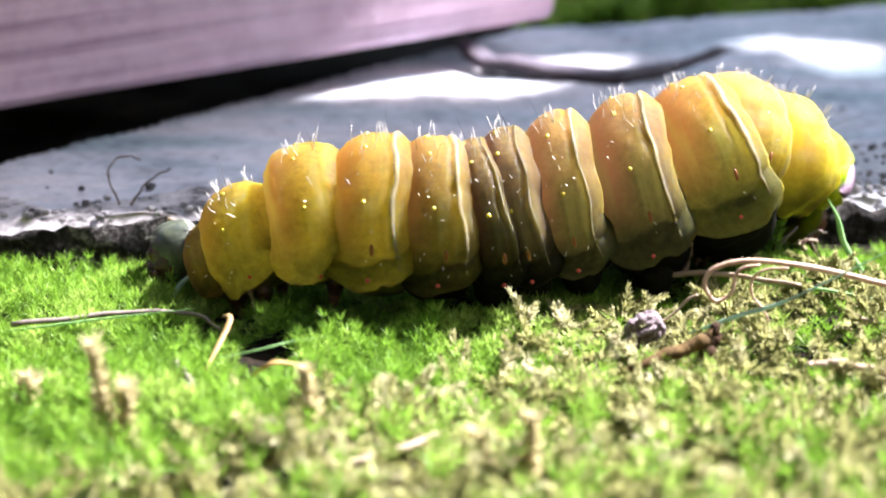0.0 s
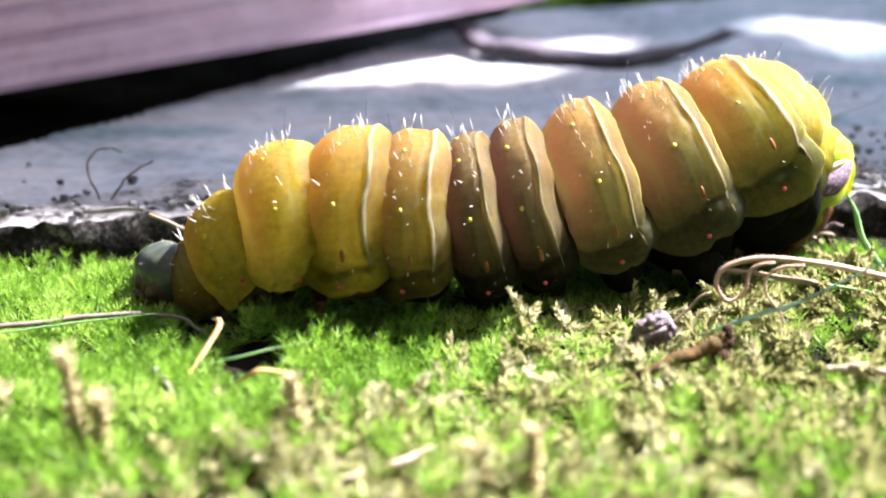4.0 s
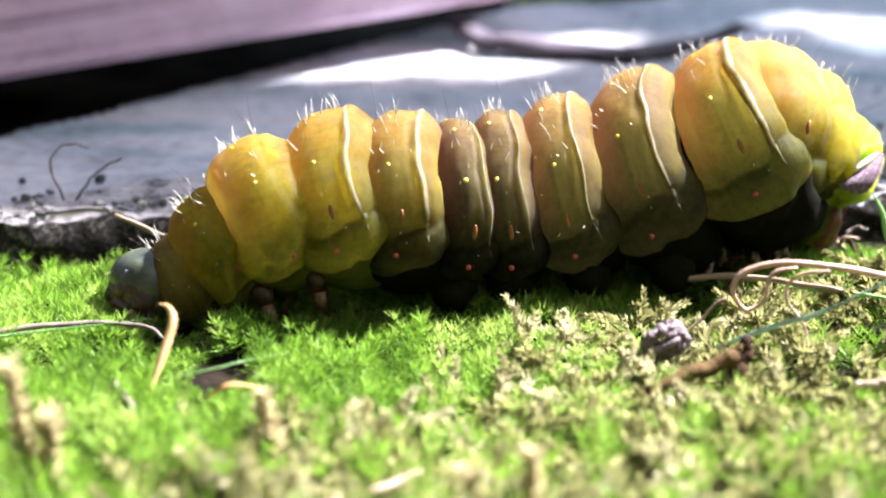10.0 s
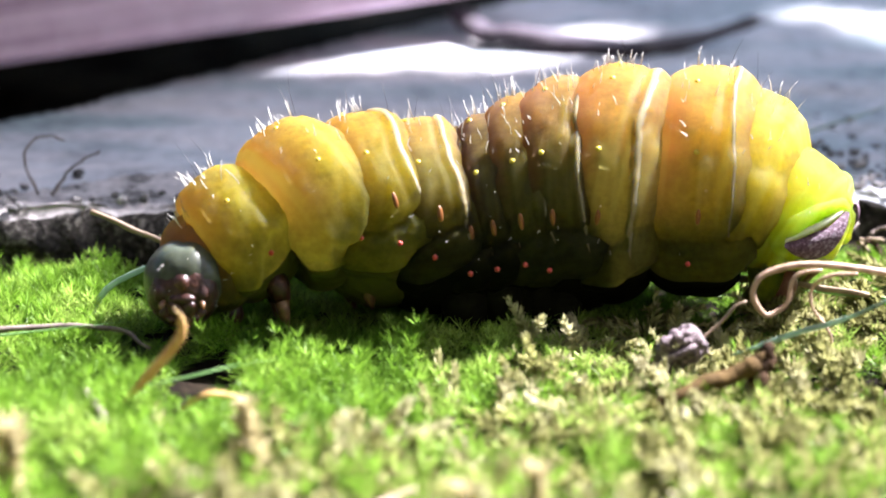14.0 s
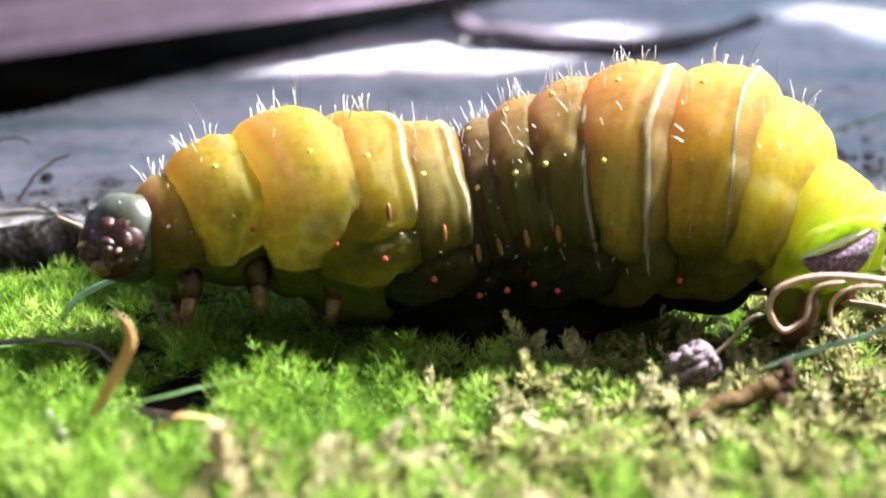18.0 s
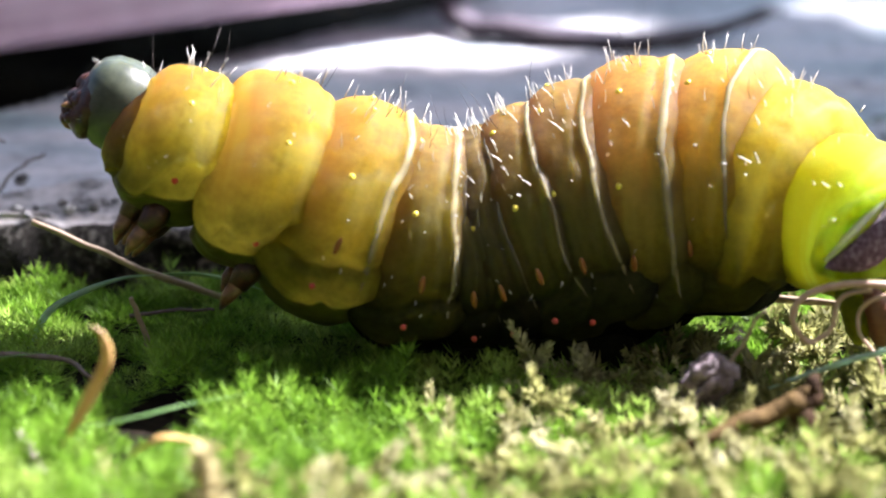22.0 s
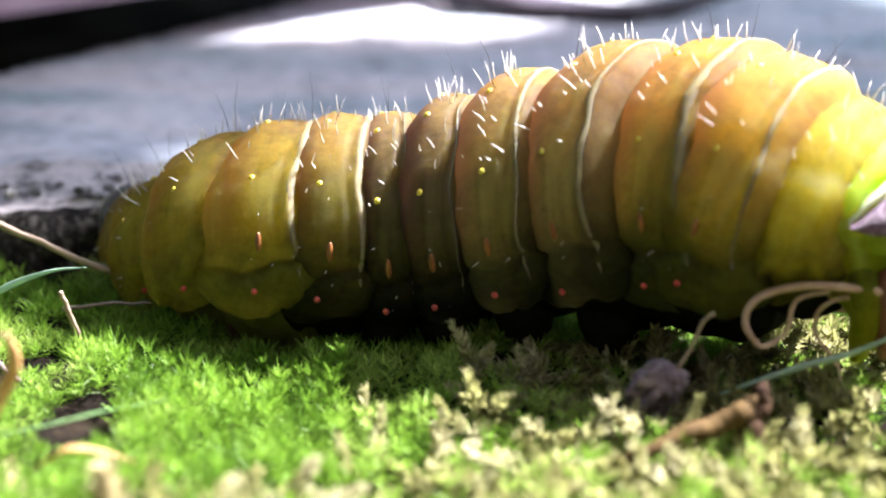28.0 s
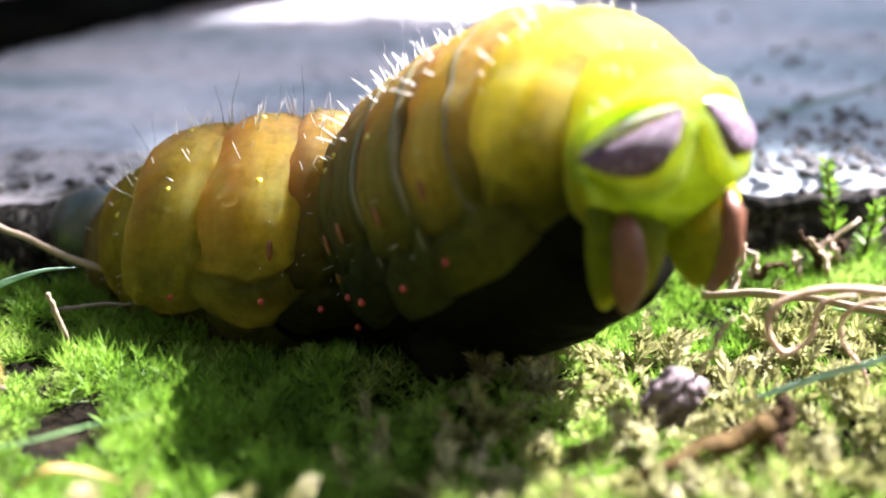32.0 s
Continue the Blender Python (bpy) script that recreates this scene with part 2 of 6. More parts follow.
def lathe(rings, nv, shape):
    """Closed body from rings (x, radius); shape(x, radius, angle) gives a point."""
    vs = [shape(x, r, 2 * math.pi * j / nv) for x, r in rings for j in range(nv)]
    fs = grid_faces(len(rings), nv, True)
    n = len(rings)
    fs.append(tuple(reversed(range(nv))))
    fs.append(tuple((n - 1) * nv + j for j in range(nv)))
    return vs, [tuple(reversed(f)) for f in fs]


def tube(path, radii, sides=5):
    """A tapered tube along points."""
    vs, fs = [], []
    pts = [Vector(p) for p in path]
    side = None
    for i, p in enumerate(pts):
        d = (pts[min(i + 1, len(pts) - 1)] - pts[max(i - 1, 0)]).normalized()
        a = d.orthogonal().normalized() if side is None else (side - d * side.dot(d)).normalized()
        side = a
        b = d.cross(a)
        r = radii[i] if isinstance(radii, (list, tuple)) else radii
        for k in range(sides):
            w = 2 * math.pi * k / sides
            vs.append(p + (a * math.cos(w) + b * math.sin(w)) * r)
    fs = grid_faces(len(pts), sides, True)
    fs.append(tuple(reversed(range(sides))))
    fs.append(tuple((len(pts) - 1) * sides + k for k in range(sides)))
    return vs, fs


def blob(c, r, n=8, m=6):
    """A small rounded body with radii r at c."""
    vs, fs = [], []
    for i in range(m + 1):
        a = math.pi * (0.04 + 0.92 * i / m)
        for j in range(n):
            b = 2 * math.pi * j / n
            vs.append((c[0] + r[0] * math.sin(a) * math.cos(b), c[1] + r[1] * math.sin(a) * math.sin(b), c[2] + r[2] * math.cos(a)))
    fs = [tuple(reversed(f)) for f in grid_faces(m + 1, n, True)]
    fs += [tuple(range(n)), tuple(reversed([m * n + j for j in range(n)]))]
    return vs, fs


def join(pieces):
    vs, fs = [], []
    for v, f in pieces:
        k = len(vs)
        vs += [tuple(p) for p in v]
        fs += [tuple(i + k for i in q) for q in f]
    return vs, fs


def curve_points(ctrl, n):
    """Points on a smooth curve through ctrl."""
    c = [Vector(p) for p in ctrl]
    c = [c[0] * 2 - c[1]] + c + [c[-1] * 2 - c[-2]]
    out = []
    for i in range(n + 1):
        u = i / n * (len(c) - 3)
        k = min(int(u), len(c) - 4)
        f = u - k
        a, b, d, e = c[k:k + 4]
        out.append(0.5 * (2 * b + (d - a) * f + (2 * a - 5 * b + 4 * d - e) * f * f + (3 * b - a - 3 * d + e) * f ** 3))
    return out


# ---- ground, stone, board ----
def relief(x, y):
    """Height of the mossy ground, in metres."""
    h = 1.3 * noise.noise((x * 60, y * 60, 0.3)) + 0.9 * noise.noise((x * 170, y * 170, 4.1))
    return (h - 0.6) * MM


def spaced(near, step, far, ratio):
    v, s = [0.0], step
    while v[-1] < near:
        v.append(v[-1] + s)
    while v[-1] < far:
        s *= ratio
        v.append(v[-1] + s)
    return [-a for a in reversed(v[1:])] + v


xs, ys = spaced(0.08, 0.0016, 60, 1.6), spaced(0.08, 0.0016, 60, 1.6)
ground = mesh("ground", [(x, y, relief(x, y) if abs(x) < 1 and abs(y) < 1 else -0.0006) for x in xs for y in ys],
              [tuple(reversed(f)) for f in grid_faces(len(xs), len(ys))], M["soil"])
tagged(ground, "dark mossy soil under the living moss", "ground", kind="structure")


def slab_front(x):
    return 0.0185 + 0.09 * x + 0.0012 * noise.noise((x * 70, 2.0, 0.0))


BOARD_AT, BOARD_ALONG = Vector((-0.0122, 0.0699, 0)), Vector((0.786, 0.618, 0)).normalized()
BOARD_OUT = Vector((BOARD_ALONG.y, -BOARD_ALONG.x, 0))
GAP_AT, GAP_OUT = Vector((-0.0165, 0.0750, 0)), Vector((0.755, -0.655, 0)).normalized()


def build_slab():
    """A slab with a ragged front edge; under the board it drops into a gap darkened as shade."""
    nx, prof = 400, 150
    vs, top = [], 0.0042
    for i in range(nx + 1):
        x = -0.16 + 0.42 * i / nx
        f = slab_front(x)
        for j in range(prof + 1):
            if j < 11:
                k = j / 10
                y, z = f + 0.0012 * k * k, -0.003 + (top + 0.0022) * math.sin(k * math.pi / 2)
            else:
                k = (j - 11) / (prof - 11)
                q = min(1.0, max(0.0, (-0.004 - x) / 0.05))
                back = 0.104 + 0.30 * max(0.0, x - 0.01) + 0.10 * q * q * (3 - 2 * q) + 0.003 * noise.noise((x * 40, 8.0, 0.0))
                y, z = f + 0.0022 + (back - f) * k ** 1.5, top - 0.0004 * (1 - k)
            n = noise.noise((x * 260, y * 260, z * 400))
            n2 = noise.noise((x * 620, y * 620, z * 700))
            m = noise.noise((x * 60, y * 60, 1.7))
            rag = 1.0 if j < 12 else max(0.25, 1 - (j - 12) / 6)
            # slab sinks under the board, a recess added to make the gap dark
            w = (Vector((x, y, 0)) - GAP_AT).dot(GAP_OUT) - 0.0012 * m
            k = min(1.0, max(0.0, -w / 0.005))
            drop = 0.035 * k * k * (3 - 2 * k) * min(1.0, max(0.0, (0.016 - x) / 0.008))
            vs.append((x, y + ((0.0013 * n + 0.0008 * n2) if j < 12 else 0), z + (0.0008 * n + 0.0006 * n2) * rag + 0.0005 * m - drop))
    ob = mesh("stone_slab", vs, [tuple(reversed(f)) for f in grid_faces(nx + 1, prof + 1)], M["stone"])
    ob.data.materials.append(M["stone_side_gap"])
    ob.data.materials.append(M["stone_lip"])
    # the pitted edge's dark colour also fills the recess as the gap's shade
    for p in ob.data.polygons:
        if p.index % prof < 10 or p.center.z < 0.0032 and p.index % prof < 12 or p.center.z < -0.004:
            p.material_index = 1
        elif p.center.x < 0.004 and p.center.y - slab_front(p.center.x) < 0.010 + 0.006 * noise.noise((p.center.x * 90, p.center.y * 90, 6.0)):
            p.material_index = 2
    return tagged(ob, "weathered grey stone slab edge beside the moss", "stone slab", kind="structure")


build_slab()


def build_board():
    a, d, nrm = BOARD_AT, BOARD_ALONG, BOARD_OUT
    vs = []
    nl = 60
    # unseen depth at the back keeps sky light out of the gap
    prof = [(-0.14, 0.0088), (-0.0012, 0.0088), (-0.0002, 0.0098), (0.0, 0.012), (0.0, 0.018), (0.0, 0.024), (0.0, 0.029), (-0.001, 0.030), (-0.14, 0.030)]
    for i in range(nl + 1):
        s = -0.30 + 0.334 * i / nl
        for o, z in prof:
            w = 0.0003 * noise.noise((s * 30, z * 200, 0))
            vs.append(a + d * s + nrm * (o + w) + Vector((0, 0, z)))
    n = len(prof)
    fs = grid_faces(nl + 1, n, True) + [tuple(range(n)), tuple(reversed([nl * n + j for j in range(n)]))]
    ob = mesh("timber_board", vs, [tuple(reversed(f)) for f in fs], M["board"], smooth=False)
    return tagged(ob, "mauve stained timber board above a dark gap", "board", kind="structure")


build_board()


# ---- caterpillar ----
tagged(caterpillar, "plump yellow-green caterpillar with white bristles crawling on moss", "caterpillar")
body = {}


def profile(s, e, flip=False):
    """Radius of a ring along its length, -1 to 1: drawn in at the front, lapping over the next ring behind."""
    u = -s if flip else s
    return 1 - e * (1.3 * abs(u) ** 2.2 if u < 0 else 0.85 * abs(u) ** 4.5)


def ring_shape(R, L, seed, flap=True, sag=1.0):
    """The skin of one body ring: x to the tail, z to the back, with creases; flap: a side flap below a crease."""
    def shape(x, r, a):
        y, z = math.cos(a), math.sin(a)
        k, s = 1.0, x / L * 2
        lat = math.atan2(z, abs(y))
        side = 1 if y > 0 else -1
        wob = 0.10 * noise.noise((s * 1.7, seed, side * 2.0)) + 0.05 * noise.noise((s * 5, seed, side * 3.0)) + 0.10 * s
        if flap:
            # the side crease with a flap bulging below it
            d = lat + 0.19 - wob
            k += 0.012 * math.exp(-((d + 0.05) / 0.03) ** 2)
            k -= 0.055 * math.exp(-(d / 0.06) ** 2) if d > 0 else 0.055 * math.exp(-(d / 0.026) ** 2)
            k += 0.045 * math.exp(-((lat + 0.40 - wob) / 0.16) ** 2)
            x *= 1 + 0.20 * math.exp(-((lat + 0.38) / 0.24) ** 2)
        else:
            # loose skin hanging over the flank, with a ragged lower hem and a lobe below it
            d = lat + 0.30 - 3.0 * wob - 0.10 * math.sin(s * 4 + seed)
            k += 0.055 * math.exp(-((d - 0.08) / 0.14) ** 2) - 0.095 / (1 + math.exp(d * 60))
            k += 0.035 * math.exp(-((lat + 0.62) / 0.10) ** 2) * math.exp(-(s / 0.6) ** 2)
            x *= 1 + 0.14 * math.exp(-((lat + 0.15) / 0.30) ** 2)
        # the hem under which the belly is drawn in
        d = lat + 0.66 - 1.8 * wob
        k -= 0.085 / (1 + math.exp(d * 34))
        k -= 0.022 * math.exp(-((lat - 0.66 - 2 * wob) / 0.10) ** 2) - 0.02 * math.exp(-((lat - 0.2) / 0.2) ** 2)
        # one crease before the rear ridge, a soft one near the front and an oblique one on the flank
        over = 1 / (1 + math.exp(-(lat + 0.05) * 9))
        k -= 0.020 * over * math.exp(-((s - 0.38 - 0.8 * wob) / 0.06) ** 2)
        k += 0.014 * over * math.exp(-((s - 0.54 - 0.8 * wob) / 0.07) ** 2)
        k -= 0.030 * over / (1 + math.exp(-(s - 0.72 - 0.8 * wob) * 30))
        k -= 0.008 * over * math.exp(-((s + 0.40 - 1.5 * wob) / 0.10) ** 2)
        k -= 0.014 * math.exp(-((s + 0.10 - lat * 0.9) / 0.10) ** 2) * math.exp(-((lat - 0.1) / 0.35) ** 2)
        k += 0.018 * noise.noise((y * 2.2 + seed, z * 2.2, s * 1.6)) + 0.009 * noise.noise((y * 6, z * 6 + seed, s * 3)) + 0.004 * noise.noise((y * 15, z * 15 + seed, s * 6))
        zz = z * (1.0 if z > 0 else 0.98 * sag)
        return (x + 0.09 * L * noise.noise((y * 1.6, z * 1.6, seed + 7)) + 0.016 * L * noise.noise((y * 5, z * 5, seed + 9)), y * r * k, zz * r * k)
    return shape


def ring_rings(R, L, e, flip, n=30):
    """Rounded profile, drawn in towards both ends."""
    out = [(-L / 2 * 0.97, R * 0.45)]
    for i in range(n + 1):
        s = -1 + 2 * i / n
        out.append((s * L / 2, R * profile(s, e, flip)))
    return out + [(L / 2 * 0.97, R * 0.45)]


def on_ring(R, L, e, s, deg, lift=0.0):
    r = R * profile(s, e) + lift
    a = radians(deg)
    return Vector((s * L / 2, math.cos(a) * r, math.sin(a) * r * (1 if a > 0 else 0.95)))


def bristles(R, L, e, count, seed, long=1.9, low=40, parent=None, mat="hair", name="bristles"):
    rnd = random.Random(seed)
    pieces = []
    for i in range(count):
        deg = rnd.choice((1, -1)) * (90 - low) * rnd.random() ** 1.4 + 90
        s = rnd.uniform(-0.5, 0.45)
        p = on_ring(R, L, e, s, deg, -0.1 * MM)
        out = Vector((rnd.uniform(-0.35, 0.25), math.cos(radians(deg)) + rnd.uniform(-.2, .2), math.sin(radians(deg)))).normalized()
        ln = rnd.uniform(0.55, 1.0) * long * MM
        bend = Vector((rnd.uniform(-.35, .35), rnd.uniform(-.25, .25), 0)) * ln
        path = [p, p + out * ln * 0.5 + bend * 0.15, p + out * ln + bend * 0.6]
        pieces.append(tube(path, [0.042 * MM, 0.036 * MM, 0.014 * MM] if mat == "hair" else [0.02 * MM, 0.016 * MM, 0.008 * MM], 4))
    mesh(name, *join(pieces), M[mat], parent)


def build_ring(key, name, R, L, skin_mat, e=0.22, band=0.0, spots=True, pore=True, hairs=15, legs="", label="", flip=False):
    R, L = R * MM, L * MM
    seed = len(body) * 3.7
    skin_at = ring_shape(R, L, seed, key[0] == "a" and key != "a9", 1.2 if key in ("a6", "a7", "a8") else 1.0)
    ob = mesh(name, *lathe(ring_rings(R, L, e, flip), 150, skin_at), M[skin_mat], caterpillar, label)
    body[key] = ob
    # opaque underside stops light passing through; near-black on later rings as painted shade
    ob.data.materials.append(M["belly_pale" if skin_mat in ("skin_thorax", "collar") else "belly_shade"])
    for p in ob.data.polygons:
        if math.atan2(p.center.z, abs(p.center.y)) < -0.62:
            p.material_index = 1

    def surface(s, deg, lift=0.0):
        a = radians(deg)
        p = Vector(skin_at(s * L / 2, R * profile(s, e, flip), a))
        return p + Vector((0, math.cos(a), math.sin(a))) * lift
    if band:
        vs = []
        nb = 60
        for i in range(nb + 1):
            deg = -14 + 208 * i / nb
            w = band * (0.12 + 0.88 * math.sin(math.pi * i / nb) ** 0.5) * (1 + 0.25 * noise.noise((i * 0.2, seed, 0.0)))
            mid = 0.66 - 0.13 * math.cos(radians(deg - 90)) ** 2
            for ds, up in ((-0.15, -0.10), (-0.09, -0.02), (-0.03, 0.03), (0.03, 0.03), (0.08, -0.01), (0.12, -0.10)):
                vs.append(surface(mid + ds * w, deg, up * MM))
        mesh("pale_fold", vs, [tuple(reversed(f)) for f in grid_faces(nb + 1, 6)], M["band"], ob, "creamy white fold along the ring's rear edge")
    for side in (1, -1):
        def at(s, deg, lift=0.0):
            return tuple(surface(s, deg if side > 0 else 180 - deg, lift))
        if spots:
            for s, deg, r in ((-0.15, 76, 0.28), (-0.05, 33, 0.26)):
                mesh("yellow_wart", *blob(at(s, deg, -0.14 * MM), (r * MM, r * MM, r * MM), 8, 6), M["yellow"], ob)
        if pore:
            c = at(0.1, 2, 0.14 * MM)
            mesh("breathing_pore", *blob(c, (0.20 * MM, 0.18 * MM, 0.62 * MM), 10, 8), M["spiracle"], ob)
        if spots:
            mesh("red_wart", *blob(at(0.0, -20, 0.06 * MM), (0.21 * MM, 0.21 * MM, 0.21 * MM), 8, 6), M["red"], ob)
        if legs == "true":
            b = Vector(at(0, -62))
            knee, tip = b + Vector((-0.35, 0.15 * side, -1.3)) * MM, b + Vector((-0.9, -0.4 * side, -3.1)) * MM
            lg = mesh("leg", *tube([b + Vector((0, 0, 0.8 * MM)), b + Vector((0, 0, -0.3 * MM)), knee], [1.0 * MM, 0.9 * MM, 0.62 * MM], 12), M["mouth"], ob, "short glossy dark brown leg")
            mesh("claw", *tube([knee + Vector((0.05, 0, 0.3)) * MM, (knee + tip) / 2 + Vector((-0.12, 0, 0)) * MM, tip], [0.58 * MM, 0.46 * MM, 0.10 * MM], 12), M["leg"], lg, "tan tapered claw")
        if legs == "proleg":
            b = Vector(at(0, -58))
            q = Vector((0, 0.25 * side * MM, 0))
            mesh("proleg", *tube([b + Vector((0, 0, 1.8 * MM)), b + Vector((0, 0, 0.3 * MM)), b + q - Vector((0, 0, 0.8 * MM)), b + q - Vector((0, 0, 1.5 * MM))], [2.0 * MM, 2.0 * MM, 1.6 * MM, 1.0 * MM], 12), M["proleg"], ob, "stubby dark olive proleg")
    if hairs:
        bristles(R, L, e, hairs, seed + 11, 1.6, parent=ob)
        bristles(R, L, e, 16, seed + 51, 0.75, -20, ob, "hair", "fine_bristles")
        bristles(R, L, e, 2, seed + 31, 3.4, 60, ob, "dark_hair", "long_bristles")
    return ob


def build_head():
    """Rounded head shell with a mouth of many small glossy parts; the face looks to -x."""
    U = 0.78 * MM
    R, L = 3.8 * U, 6.2 * U

    def shape(x, r, a):
        y, z = math.cos(a), math.sin(a)
        cleft = 1 - 0.07 * math.exp(-(y / 0.18) ** 2) * (1 if z > 0 else 0)
        k = 1 + 0.012 * noise.noise((y * 7, z * 7, x * 1500))
        return (x - 0.10 * r * z, y * r * cleft * k, z * r * 1.05 * cleft * k)
    rings = [(L / 2, R * 0.6), (L * 0.46, R * 0.78), (L * 0.40, R * 0.88), (L * 0.25, R * 0.98), (L * 0.05, R), (-L * 0.15, R * 0.96), (-L * 0.32, R * 0.82), (-L * 0.43, R * 0.58), (-L * 0.5, R * 0.25)]
    ob = mesh("head", *lathe(list(reversed(rings)), 40, shape), M["head"], caterpillar, "sage green rounded head shell")
    body["head"] = ob
    rnd = random.Random(4)

    def bit(name, x, y, z, r, mat, label="", n=12, m=9, lump=0.12):
        vs, fs = blob((x * U, y * U, z * U), tuple(q * 1.28 * U for q in r), n, m)
        vs = [(p[0] * (1 + lump * noise.noise((p[0] * 1400, p[1] * 1400, p[2] * 1400))), p[1] * (1 + lump * noise.noise((p[1] * 1400, p[2] * 1400, 3.0))), p[2]) for p in vs]
        return mesh(name, vs, fs, M[mat], ob, label)
    bit("face_plate", -1.85, 0.0, -0.7, (1.35, 2.5, 2.45), "mouth", "dark brown glossy face plate", 22, 16, 0.10)
    bit("forehead", -2.75, 0.0, 0.55, (0.7, 0.75, 0.95), "mouth", "brown triangular forehead")
    bit("upper_lip", -3.35, 0.0, -0.75, (0.5, 1.05, 0.5), "mouth", "brown upper lip")
    bit("lower_lip", -3.0, 0.0, -2.75, (0.75, 0.8, 0.6), "leg", "orange brown lower lip")
    bit("spinneret", -3.55, 0.0, -2.45, (0.3, 0.25, 0.25), "dark_hair")
    for side in (1, -1):
        bit("jaw", -3.15, 0.72 * side, -1.55, (0.75, 0.62, 0.72), "mouth")
        bit("cheek", -2.5, 1.75 * side, -0.35, (0.75, 0.7, 0.85), "mouth", "dark brown cheek")
        bit("palp", -3.3, 1.05 * side, -2.5, (0.4, 0.35, 0.35), "mouth")
        bit("palp", -2.9, 1.55 * side, -2.0, (0.55, 0.45, 0.5), "mouth")
        mesh("antenna", *tube([(-2.9 * U, 1.55 * side * U, -0.95 * U), (-3.6 * U, 1.85 * side * U, -1.15 * U), (-4.1 * U, 1.95 * side * U, -1.4 * U)], [0.34 * U, 0.28 * U, 0.1 * U], 9), M["leg"], ob)
        for k in range(6):
            a = -0.5 + 0.42 * k
            bit("eyelet", -2.35 + 0.05 * k, (2.55 + 0.25 * math.sin(a)) * side, 0.35 - 0.42 * k, (0.2, 0.2, 0.2), "dark_hair", "", 7, 6, 0)
    pieces = []
    for i in range(18):
        y, z = rnd.uniform(-3.2, 3.2), rnd.uniform(-3, 3.2)
        if y * y + z * z > 12:
            continue
        p = Vector((-3.1 + 0.13 * (y * y + z * z), y, z)) * U
        q = p + Vector((-1.3, y * 0.15 + rnd.uniform(-.3, .3), z * 0.1 + rnd.uniform(-.3, .3))) * U * rnd.uniform(0.5, 1.2)
        pieces.append(tube([p, (p + q) / 2, q], [0.022 * MM, 0.018 * MM, 0.008 * MM], 4))
    mesh("bristles", *join(pieces), M["hair"], ob)


